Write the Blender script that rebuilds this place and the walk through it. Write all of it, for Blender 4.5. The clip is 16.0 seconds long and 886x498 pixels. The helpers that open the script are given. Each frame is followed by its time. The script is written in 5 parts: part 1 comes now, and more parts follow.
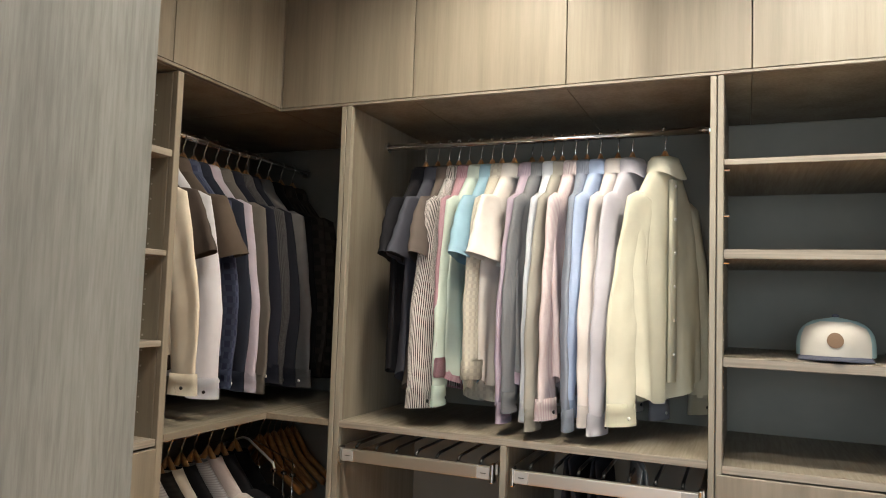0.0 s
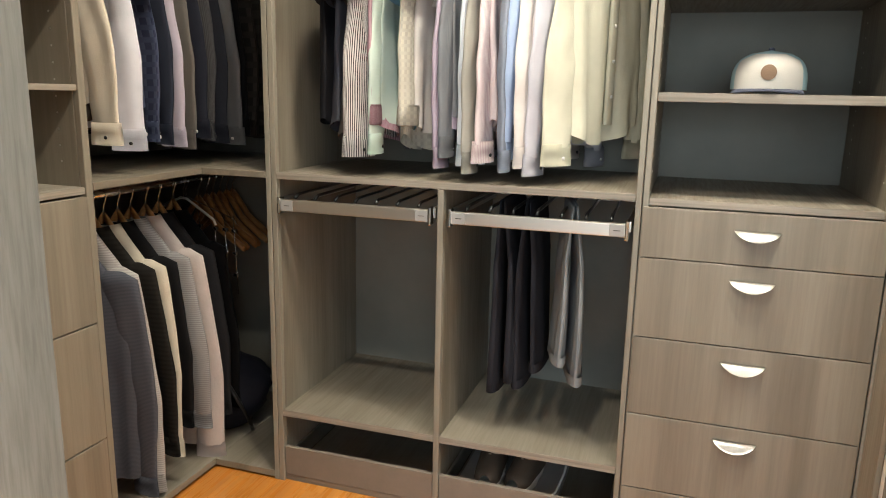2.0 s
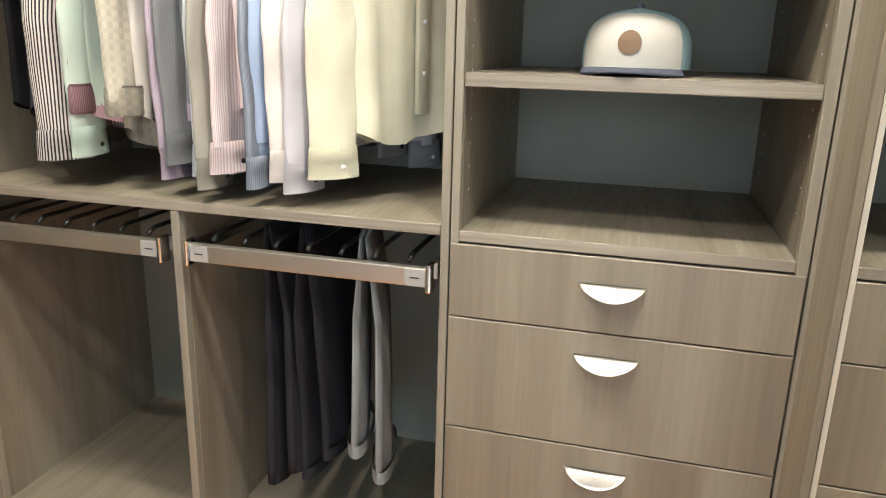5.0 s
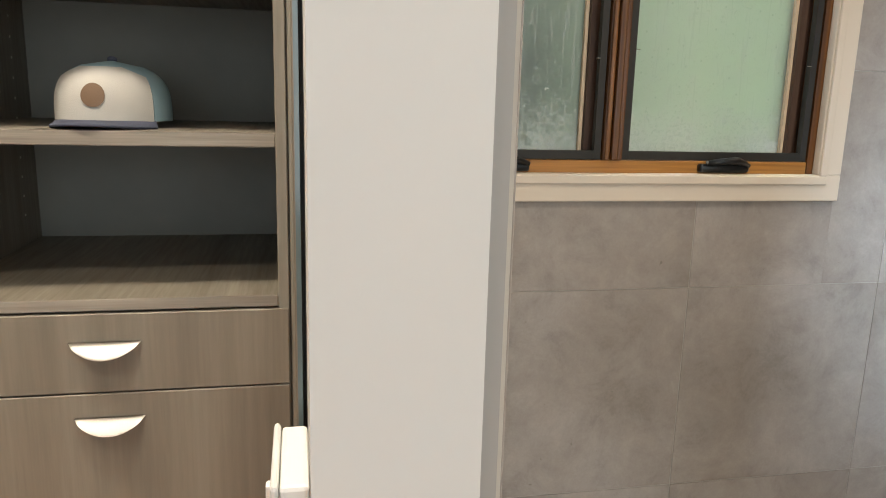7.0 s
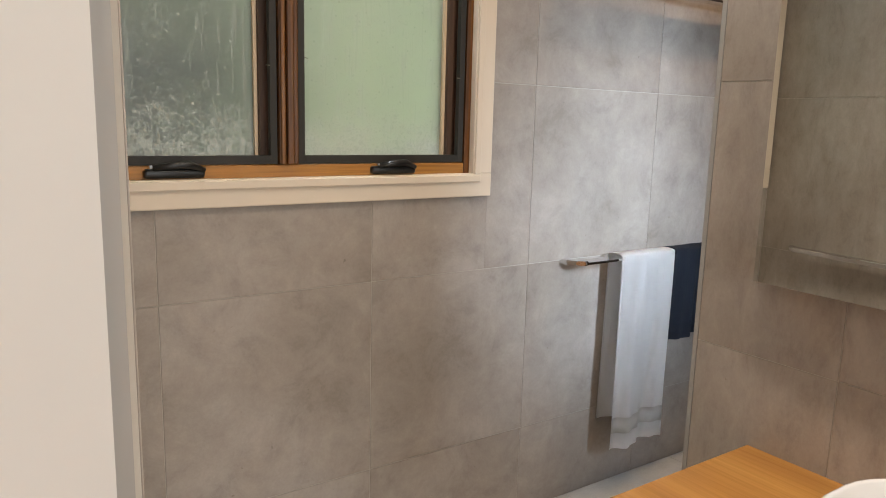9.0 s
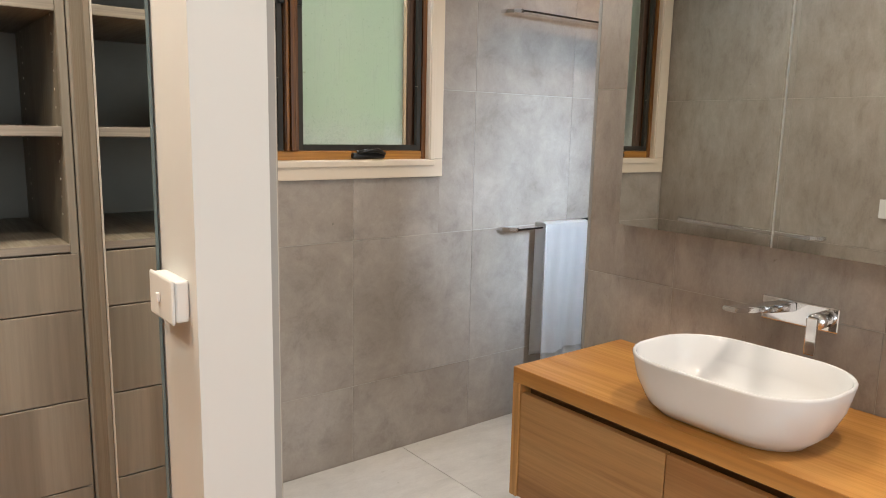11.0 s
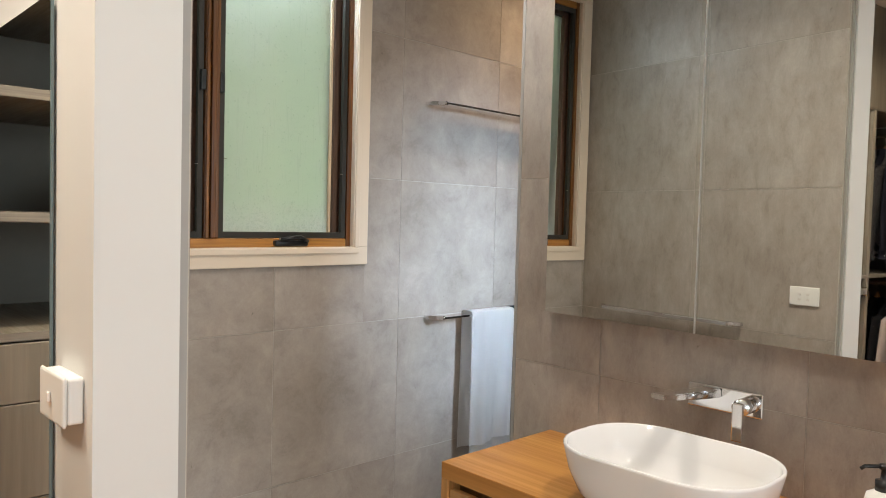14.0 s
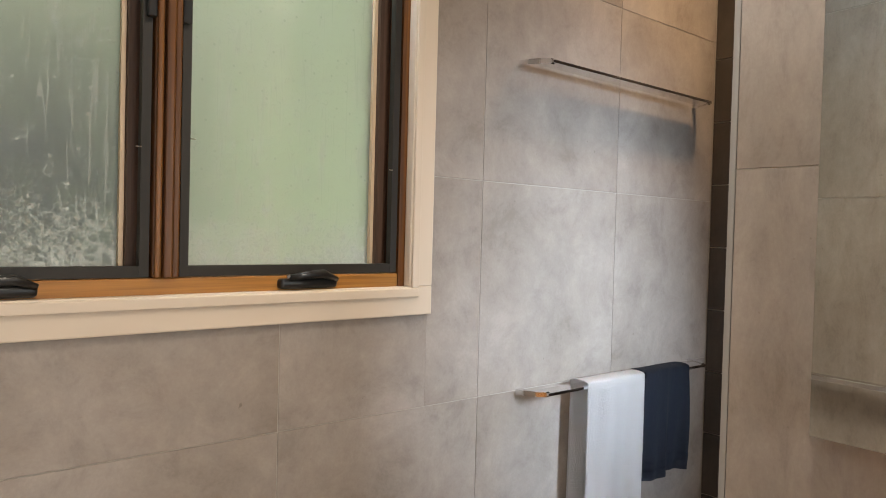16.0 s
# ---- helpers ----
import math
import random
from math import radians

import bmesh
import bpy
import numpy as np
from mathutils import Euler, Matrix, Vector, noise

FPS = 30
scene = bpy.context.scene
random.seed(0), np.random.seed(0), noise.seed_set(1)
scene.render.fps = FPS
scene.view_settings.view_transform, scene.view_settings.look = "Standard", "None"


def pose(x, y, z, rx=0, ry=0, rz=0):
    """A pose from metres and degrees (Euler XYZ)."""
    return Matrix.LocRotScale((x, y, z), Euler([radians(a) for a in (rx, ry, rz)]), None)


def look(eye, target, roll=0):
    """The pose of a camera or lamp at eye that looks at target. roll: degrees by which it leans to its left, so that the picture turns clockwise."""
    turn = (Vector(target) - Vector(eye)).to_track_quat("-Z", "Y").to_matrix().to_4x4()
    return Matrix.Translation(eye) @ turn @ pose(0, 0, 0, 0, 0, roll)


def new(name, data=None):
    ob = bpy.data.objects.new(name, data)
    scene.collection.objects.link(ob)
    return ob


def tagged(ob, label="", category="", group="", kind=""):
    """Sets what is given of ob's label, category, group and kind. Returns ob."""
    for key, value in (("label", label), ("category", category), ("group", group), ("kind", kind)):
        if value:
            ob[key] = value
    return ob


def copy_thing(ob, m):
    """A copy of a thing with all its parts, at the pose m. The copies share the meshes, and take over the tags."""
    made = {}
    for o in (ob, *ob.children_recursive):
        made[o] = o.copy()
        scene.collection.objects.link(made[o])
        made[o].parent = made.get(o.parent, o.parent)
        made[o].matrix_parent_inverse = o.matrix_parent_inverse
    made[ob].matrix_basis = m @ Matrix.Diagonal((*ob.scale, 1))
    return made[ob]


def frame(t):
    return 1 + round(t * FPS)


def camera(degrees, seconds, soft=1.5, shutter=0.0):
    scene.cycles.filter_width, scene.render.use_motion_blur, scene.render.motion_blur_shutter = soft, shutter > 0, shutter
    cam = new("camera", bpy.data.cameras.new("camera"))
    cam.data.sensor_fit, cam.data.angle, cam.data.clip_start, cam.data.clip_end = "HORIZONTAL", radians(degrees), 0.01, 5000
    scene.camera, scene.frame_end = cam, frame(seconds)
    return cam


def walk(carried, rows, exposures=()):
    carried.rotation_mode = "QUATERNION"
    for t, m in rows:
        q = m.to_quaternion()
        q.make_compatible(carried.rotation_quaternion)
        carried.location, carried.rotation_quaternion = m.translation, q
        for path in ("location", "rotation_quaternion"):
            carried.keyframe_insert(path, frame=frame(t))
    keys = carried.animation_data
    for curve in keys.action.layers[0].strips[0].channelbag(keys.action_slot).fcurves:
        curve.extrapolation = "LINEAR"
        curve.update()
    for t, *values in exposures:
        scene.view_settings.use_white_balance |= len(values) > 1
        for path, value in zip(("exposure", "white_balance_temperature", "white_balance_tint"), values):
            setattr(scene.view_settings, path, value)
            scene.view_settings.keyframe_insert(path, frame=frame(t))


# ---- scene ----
cam = camera(63.1, 16.0, soft=1.0)
PATH = [
    (0, (0.091, 0.202, 1.454), (-0.682, 2.042, 1.594), 1.9),
    (0.5, (0.087, 0.199, 1.409), (-0.66, 2.054, 1.425), 1.8),
    (1, (0.098, 0.206, 1.377), (-0.622, 2.066, 1.241), 1.5),
    (1.5, (0.11, 0.215, 1.332), (-0.572, 2.076, 1.065), 1.4),
    (2, (0.111, 0.232, 1.313), (-0.496, 2.091, 0.893), 1.2),
    (2.5, (0.144, 0.327, 1.315), (-0.422, 2.175, 0.799), 1.2),
    (3, (0.193, 0.519, 1.329), (-0.334, 2.365, 0.768), 1.4),
    (3.2, (0.207, 0.579, 1.331), (-0.313, 2.423, 0.76), 1.4),
    (5.3, (0.38, 1.015, 1.373), (-0.103, 2.882, 0.842), 1.5),
    (5.5, (0.415, 1.014, 1.374), (-0.006, 2.899, 0.854), 1.5),
    (5.7, (0.44, 1.011, 1.381), (0.101, 2.916, 0.875), 1.9),
    (6, (0.5, 1.012, 1.384), (0.305, 2.946, 0.913), 1.4),
    (6.2, (0.529, 1.016, 1.391), (0.454, 2.96, 0.924), 1.6),
    (6.5, (0.556, 1.01, 1.402), (0.654, 2.953, 0.942), 1.6),
    (7, (0.628, 0.981, 1.387), (1.019, 2.901, 0.988), 1.5),
    (7.5, (0.662, 0.950, 1.390), (1.3, 2.807, 1.017), 1.3),
    (8, (0.683, 0.937, 1.358), (1.539, 2.712, 1.018), 1.4),
    (8.5, (0.69, 0.931, 1.357), (1.692, 2.628, 1.015), 1.3),
    (9, (0.674, 0.91, 1.371), (1.79, 2.534, 1.026), 1.5),
    (9.2, (0.653, 0.89, 1.366), (1.8, 2.493, 1.024), 1.5),
    (11.3, (0.197, 0.266, 1.343), (1.417, 1.817, 1.015), 1.3),
    (11.5, (0.172, 0.227, 1.344), (1.395, 1.776, 1.021), 1.4),
    (12, (0.141, 0.192, 1.343), (1.397, 1.72, 1.048), 1.3),
    (12.5, (0.135, 0.177, 1.341), (1.432, 1.68, 1.096), 1.4),
    (13, (0.136, 0.19, 1.347), (1.478, 1.663, 1.168), 1.4),
    (13.5, (0.156, 0.232, 1.344), (1.524, 1.686, 1.219), 1.4),
    (14, (0.281, 0.379, 1.337), (1.663, 1.822, 1.255), 1.5),
    (14.5, (0.453, 0.553, 1.345), (1.827, 2.005, 1.281), 1.4),
    (15, (0.626, 0.763, 1.372), (1.957, 2.255, 1.296), 1.3),
    (15.5, (0.74, 1.007, 1.356), (2.059, 2.509, 1.296), 1.4),
    (16, (0.917, 1.3, 1.354), (2.216, 2.82, 1.309), 1.5),
]
EXPOSURES = [(0.0, 0.08, 6350, 7), (1.4, 0.30, 6280, 6), (2.0, 0.34, 6260, 5), (3.0, 0.36, 6260, 5), (5.5, 0.44, 6120, 4), (6.2, 0.08, 5900, 4), (7.5, -0.25, 7000, 12), (9.0, -0.20, 7100, 14), (12.5, -0.06, 6600, 10), (14.5, -0.06, 6750, 11), (16.0, -0.14, 7200, 15)]
walk(cam, [(t, look(eye, target, roll)) for t, eye, target, roll in PATH], EXPOSURES)

# ---- world, lamps, exposure ----
world = bpy.data.worlds.new("world")
scene.world = world
world.use_nodes = True
wn = world.node_tree.nodes
sky = wn.new("ShaderNodeTexSky")
sky.sky_type, sky.sun_disc, sky.sun_elevation, sky.sun_rotation = "NISHITA", False, radians(40), radians(160)
world.node_tree.links.new(sky.outputs[0], wn["Background"].inputs[0])
wn["Background"].inputs[1].default_value = 0.10

CEIL = 2.70


def lamp_spot(x, y, power, colour, size=2.65, blend=0.9, z=CEIL - 0.03):
    d = bpy.data.lights.new("downlight_lamp", "SPOT")
    d.energy, d.color, d.spot_size, d.spot_blend, d.shadow_soft_size = power, colour, size, blend, 0.05
    o = new("downlight_lamp", d)
    o.matrix_world = pose(x, y, z)
    return o


def lamp_area(name, m, w, h, power, colour):
    d = bpy.data.lights.new(name, "AREA")
    d.shape, d.size, d.size_y, d.energy, d.color = "RECTANGLE", w, h, power, colour
    o = new(name, d)
    o.matrix_world = m
    return o


WARM = (1.0, 0.90, 0.77)
NEUTRAL = (1.0, 0.92, 0.81)
AMBER = (1.0, 0.74, 0.48)
TAN = (1.0, 0.86, 0.68)
DOWNLIGHTS = [(-0.55, 1.76, 74), (0.34, 1.66, 86), (-0.3, 0.95, 66), (1.66, 1.66, 54), (1.55, 0.55, 76), (3.10, 2.27, 40), (0.5, -0.9, 16)]
for lx, ly, lp in DOWNLIGHTS:
    lamp_spot(lx, ly, lp, NEUTRAL if 1.0 < lx < 2.0 else AMBER if lx > 2.0 else WARM if lx > -0.5 else TAN)
# daylight from the bedroom's window behind the walker, and through the frosted window
lamp_area("bedroom_daylight", look((0.6, -2.55, 1.5), (0.6, 2.0, 1.2)), 2.4, 1.7, 52, (0.76, 0.89, 1.0))
# sky light entering by the upper part of the frosted window
lamp_area("window_daylight", look((1.66, 2.772, 2.375), (1.75, 1.2, 0.7)), 0.58, 0.09, 9, (0.72, 0.87, 1.0))
# daylight from a high window at the far end of the shower, behind the vanity wall
lamp_area("shower_daylight", look((2.78, 0.74, 1.75), (2.72, 2.7, 1.12)), 0.24, 1.0, 7.5, (0.60, 0.78, 1.0)).data.spread = radians(44)

# ---- materials ----


def mat(name, base=(0.5, 0.5, 0.5), rough=0.5, metal=0.0, spec=0.5):
    m = bpy.data.materials.new(name)
    m.use_nodes = True
    b = m.node_tree.nodes["Principled BSDF"]
    b.inputs["Base Color"].default_value = (*base, 1)
    b.inputs["Roughness"].default_value = rough
    b.inputs["Metallic"].default_value = metal
    b.inputs["Specular IOR Level"].default_value = spec
    return m


def nd(m, kind, **values):
    n = m.node_tree.nodes.new(kind)
    for k, v in values.items():
        n.inputs[k].default_value = v
    return n


def wire(m, a, b):
    m.node_tree.links.new(a, b)


def ramp(m, fac, stops):
    r = m.node_tree.nodes.new("ShaderNodeValToRGB")
    while len(r.color_ramp.elements) < len(stops):
        r.color_ramp.elements.new(0.5)
    for e, (p, c) in zip(r.color_ramp.elements, stops):
        e.position, e.color = p, (*c, 1)
    wire(m, fac, r.inputs[0])
    return r.outputs[0]


def coords(m, scale, kind="Object", random_shift=False):
    tc = m.node_tree.nodes.new("ShaderNodeTexCoord")
    mp = m.node_tree.nodes.new("ShaderNodeMapping")
    mp.inputs["Scale"].default_value = scale
    wire(m, tc.outputs[kind], mp.inputs[0])
    if random_shift:
        oi = m.node_tree.nodes.new("ShaderNodeObjectInfo")
        mu = m.node_tree.nodes.new("ShaderNodeVectorMath")
        mu.operation = "SCALE"
        mu.inputs[0].default_value = (7.3, 11.1, 5.7)
        wire(m, oi.outputs["Random"], mu.inputs["Scale"])
        wire(m, mu.outputs[0], mp.inputs["Location"])
    return mp.outputs[0]


def noise_of(m, vec, scale, detail=4.0, rough=0.55, dist=0.0):
    n = nd(m, "ShaderNodeTexNoise", Scale=scale, Detail=detail, Roughness=rough, Distortion=dist)
    wire(m, vec, n.inputs["Vector"])
    return n.outputs[0]


def mixc(m, a, b, fac, mode="MIX"):
    x = m.node_tree.nodes.new("ShaderNodeMix")
    x.data_type, x.blend_type = "RGBA", mode
    for sock, v in ((x.inputs[6], a), (x.inputs[7], b), (x.inputs[0], fac)):
        if isinstance(v, bpy.types.NodeSocket):
            wire(m, v, sock)
        elif isinstance(v, tuple):
            sock.default_value = (*v, 1)
        else:
            sock.default_value = v
    return x.outputs[2]


def bump(m, height, strength, distance=0.002):
    b = nd(m, "ShaderNodeBump", Strength=strength, Distance=distance)
    wire(m, height, b.inputs["Height"])
    wire(m, b.outputs[0], m.node_tree.nodes["Principled BSDF"].inputs["Normal"])


def base_of(m):
    return m.node_tree.nodes["Principled BSDF"].inputs["Base Color"]


def rough_of(m):
    return m.node_tree.nodes["Principled BSDF"].inputs["Roughness"]


def grained(name, dark, mid, light, axis="z", rough=0.45, fine=1.0, wide=1.0, streaky=0.75, run=1.4):
    """Wood or wood laminate with its grain along one axis."""
    m = mat(name, mid, rough)
    a, l = 13.0 * wide, 0.30 * wide
    s = {"z": (a, a, l), "x": (l, a, a), "y": (a, l, a)}[axis]
    v = coords(m, s, "Object", True)
    broad = noise_of(m, v, 1.0, 4, 0.55, 0.25)
    f = 60.0 * fine
    s2 = {"z": (f, f, run), "x": (run, f, f), "y": (f, run, f)}[axis]
    v2 = coords(m, s2, "Object", True)
    fibre = noise_of(m, v2, 2.0, 5, 0.65)
    col = ramp(m, broad, [(0.3, dark), (0.5, mid), (0.72, light)])
    streak = ramp(m, fibre, [(0.35, (0.62, 0.60, 0.58)), (0.62, (1.08, 1.07, 1.05))])
    wire(m, mixc(m, col, streak, streaky, "MULTIPLY"), base_of(m))
    wire(m, ramp(m, fibre, [(0.3, (rough + 0.12,) * 3), (0.7, (rough - 0.06,) * 3)]), rough_of(m))
    bump(m, fibre, 0.18, 0.001)
    return m


LAM = grained("taupe_laminate", (0.172, 0.147, 0.112), (0.233, 0.204, 0.160), (0.285, 0.254, 0.204), wide=0.8, streaky=0.22, run=3.0)
LAMX = grained("taupe_laminate_flat", (0.172, 0.147, 0.112), (0.233, 0.204, 0.160), (0.285, 0.254, 0.204), "y", wide=0.8, streaky=0.25, run=3.0)
LAMH = grained("taupe_laminate_edge", (0.21, 0.185, 0.15), (0.28, 0.25, 0.21), (0.36, 0.325, 0.28), "x")
LAMV = grained("taupe_laminate_edge_tall", (0.21, 0.189, 0.152), (0.268, 0.245, 0.202), (0.33, 0.304, 0.255), "z", streaky=0.3, run=3.0)
LAMY = grained("taupe_laminate_edge_side", (0.21, 0.185, 0.15), (0.28, 0.25, 0.21), (0.36, 0.325, 0.28), "y")
# the wardrobe's laminate again, with the light falling on it put into the colour
PANEL = grained("taupe_laminate_lit", (0.172, 0.172, 0.158), (0.215, 0.215, 0.199), (0.262, 0.262, 0.244), fine=1.5, wide=0.8, streaky=0.55, run=6.0)
BACK = mat("grey_backing_board", (0.13, 0.13, 0.125), 0.6)
bk = noise_of(BACK, coords(BACK, (3, 3, 3)), 2.0)
wire(BACK, ramp(BACK, bk, [(0.3, (0.170, 0.162, 0.138)), (0.7, (0.205, 0.195, 0.168))]), base_of(BACK))
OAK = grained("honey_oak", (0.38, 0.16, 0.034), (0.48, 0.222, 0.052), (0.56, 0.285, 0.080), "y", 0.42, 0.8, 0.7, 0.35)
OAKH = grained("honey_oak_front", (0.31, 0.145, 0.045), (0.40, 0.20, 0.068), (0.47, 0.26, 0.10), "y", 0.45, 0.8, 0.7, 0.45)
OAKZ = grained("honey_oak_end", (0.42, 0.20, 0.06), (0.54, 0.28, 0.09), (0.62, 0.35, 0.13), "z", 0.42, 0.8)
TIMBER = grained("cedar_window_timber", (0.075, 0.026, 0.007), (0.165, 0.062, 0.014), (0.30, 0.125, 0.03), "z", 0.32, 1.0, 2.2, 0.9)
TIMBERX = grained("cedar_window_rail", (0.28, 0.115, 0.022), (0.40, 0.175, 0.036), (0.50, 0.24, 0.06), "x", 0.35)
FLOORW = grained("orange_timber_floor", (0.50, 0.18, 0.028), (0.60, 0.235, 0.04), (0.68, 0.29, 0.06), "y", 0.26, 0.6, 1.0, 0.35)
FLATB = mat("brown_grey_board", (0.205, 0.172, 0.140), 0.5)
wire(FLATB, ramp(FLATB, noise_of(FLATB, coords(FLATB, (1, 1, 1)), 14.0, 6, 0.65), [(0.3, (0.185, 0.156, 0.127)), (0.7, (0.225, 0.19, 0.156))]), base_of(FLATB))
# vanity oak darkened, so that the gap's shade is in the colour
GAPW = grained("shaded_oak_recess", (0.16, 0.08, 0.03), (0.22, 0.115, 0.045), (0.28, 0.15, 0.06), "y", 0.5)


def tile_mat(name, a, b, c, cloud=0.55):
    """Porcelain with soft cement clouds, slanting wisps and scattered small pits."""
    m = mat(name, b, 0.42)
    v = coords(m, (1, 1, 1), "Object", True)
    big = noise_of(m, v, 2.6, 6, 0.6, 0.15)
    mp = m.node_tree.nodes.new("ShaderNodeMapping")
    mp.inputs["Rotation"].default_value = (0.6, 0.5, 0.9)
    mp.inputs["Scale"].default_value = (1.0, 2.4, 1.0)
    wire(m, v, mp.inputs[0])
    wisp = noise_of(m, mp.outputs[0], 6.5, 12, 0.76, 0.3)
    grain = noise_of(m, v, 150.0, 3, 0.6)
    pit = noise_of(m, v, 46.0, 2, 0.5)
    col = ramp(m, big, [(0.34, a), (0.5, b), (0.66, c)])
    col = mixc(m, col, ramp(m, wisp, [(0.36, (0.74, 0.73, 0.715)), (0.47, (0.94, 0.935, 0.93)), (0.53, (1.0, 1.0, 0.995)), (0.64, (1.14, 1.14, 1.13))]), cloud, "MULTIPLY")
    col = mixc(m, col, ramp(m, pit, [(0.19, (0.55, 0.53, 0.50)), (0.25, (1, 1, 1))]), 0.7, "MULTIPLY")
    wire(m, mixc(m, col, ramp(m, grain, [(0.3, (0.93,) * 3), (0.7, (1.04,) * 3)]), 0.6, "MULTIPLY"), base_of(m))
    wire(m, ramp(m, wisp, [(0.3, (0.50,) * 3), (0.7, (0.36,) * 3)]), rough_of(m))
    bump(m, grain, 0.05, 0.001)
    return m


TILE = tile_mat("grey_stone_tile", (0.325, 0.278, 0.238), (0.375, 0.327, 0.286), (0.42, 0.374, 0.333), 0.8)
FTILE = tile_mat("pale_floor_tile", (0.66, 0.65, 0.635), (0.72, 0.71, 0.695), (0.77, 0.76, 0.745), 0.35)
DTILE = tile_mat("dark_shower_tile", (0.035, 0.027, 0.022), (0.05, 0.04, 0.033), (0.07, 0.056, 0.046))
GROUT = mat("pale_grout", (0.50, 0.47, 0.43), 0.8)
DGROUT = mat("warm_wall_grout", (0.50, 0.46, 0.40), 0.8)
WHITE = mat("white_wall_paint", (0.76, 0.75, 0.72), 0.55)
wp = noise_of(WHITE, coords(WHITE, (1, 1, 1)), 90.0, 3)
wire(WHITE, ramp(WHITE, noise_of(WHITE, coords(WHITE, (1, 1, 1)), 1.5, 3), [(0.3, (0.66, 0.66, 0.64)), (0.7, (0.70, 0.70, 0.68))]), base_of(WHITE))
bump(WHITE, wp, 0.08, 0.001)
TRIMW = mat("cream_gloss_trim", (0.76, 0.65, 0.52), 0.35)
TRIMG = mat("grey_tile_trim", (0.33, 0.32, 0.30), 0.45)
CHROME = mat("chrome", (0.82, 0.82, 0.83), 0.08, 1.0)
STEEL = mat("brushed_steel", (0.62, 0.60, 0.57), 0.32, 1.0)
ALU = mat("satin_aluminium", (0.66, 0.635, 0.59), 0.36, 0.95)
GREYM = mat("grey_plastic_cap", (0.33, 0.32, 0.31), 0.4)
BLACK = mat("black_plastic", (0.012, 0.012, 0.012), 0.3)
BLACKM = mat("matt_black_frame", (0.024, 0.021, 0.016), 0.55)
BROWN = grained("brown_timber_stile", (0.06, 0.033, 0.021), (0.115, 0.066, 0.044), (0.17, 0.10, 0.07), "z", 0.55, 1.0, 1.5)
CERAM = mat("white_glazed_ceramic", (0.72, 0.71, 0.70), 0.06)
MATTW = mat("matt_white_ceramic", (0.76, 0.73, 0.69), 0.5)
PLAST = mat("white_plastic", (0.80, 0.79, 0.76), 0.35)
MIRROR = mat("mirror_silver", (0.80, 0.81, 0.78), 0.012, 1.0)
MEDGE = mat("mirror_glass_edge", (0.14, 0.19, 0.20), 0.12)
CLIGHT = mat("pale_glass_bead", (0.72, 0.56, 0.38), 0.4)


# ---- mesh helpers ----


def box_bm(x0, y0, z0, x1, y1, z1, bev=0.0, seg=2, bm=None):
    bm = bm or bmesh.new()
    r = bmesh.ops.create_cube(bm, size=1.0)
    bmesh.ops.scale(bm, vec=(abs(x1 - x0), abs(y1 - y0), abs(z1 - z0)), verts=r["verts"])
    bmesh.ops.translate(bm, vec=((x0 + x1) / 2, (y0 + y1) / 2, (z0 + z1) / 2), verts=r["verts"])
    if bev:
        edges = list({e for v in r["verts"] for e in v.link_edges})
        bmesh.ops.bevel(bm, geom=edges, offset=bev, segments=seg, affect="EDGES", profile=0.5)
    return bm


def mesh_of(name, bm, material, smooth=False):
    me = bpy.data.meshes.new(name)
    bmesh.ops.recalc_face_normals(bm, faces=bm.faces)
    bm.to_mesh(me)
    bm.free()
    me.materials.append(material)
    if smooth:
        for p in me.polygons:
            p.use_smooth = True
    return me


def thing(name, bm, material, label, category="", group="", kind="", smooth=False):
    return tagged(new(name, mesh_of(name, bm, material, smooth)), label, category, group, kind)


def holder(name, at, label, category="", group="", kind=""):
    o = new(name)
    o.matrix_world = Matrix.Translation(at)
    return tagged(o, label, category, group, kind)


def part(name, bm, material, parent, label="", smooth=False):
    """One mesh under a thing or a part; the mesh is given in world places."""
    o = new(name, mesh_of(name, bm, material, smooth))
    o.parent = parent
    up, shift = parent, Vector()
    while up:
        shift += up.matrix_basis.translation
        up = up.parent
    o.matrix_basis = Matrix.Translation(-shift)
    return tagged(o, label)


def board(name, x0, y0, z0, x1, y1, z1, material, parent, bev=0.0015, label=""):
    return part(name, box_bm(x0, y0, z0, x1, y1, z1, bev, 1), material, parent, label)


def slab(name, x0, y0, z0, x1, y1, z1, material, label):
    return thing(name, box_bm(x0, y0, z0, x1, y1, z1), material, label, kind="structure")


def tube_bm(points, radius, sides=8, bm=None, closed=False):
    """A round bar along points; radius may be a list."""
    bm = bm or bmesh.new()
    pts = [Vector(p) for p in points]
    rings = []
    for i, p in enumerate(pts):
        d = (pts[min(i + 1, len(pts) - 1)] - pts[max(i - 1, 0)]).normalized()
        ref = Vector((0, 0, 1)) if abs(d.z) < 0.9 else Vector((1, 0, 0))
        a = d.cross(ref).normalized()
        b = d.cross(a)
        r = radius[i] if isinstance(radius, (list, tuple)) else radius
        rings.append([bm.verts.new(p + r * (math.cos(2 * math.pi * k / sides) * a + math.sin(2 * math.pi * k / sides) * b)) for k in range(sides)])
    for r0, r1 in zip(rings, rings[1:]):
        for k in range(sides):
            bm.faces.new((r0[k], r0[(k + 1) % sides], r1[(k + 1) % sides], r1[k]))
    bm.faces.new(rings[0])
    bm.faces.new(rings[-1])
    return bm


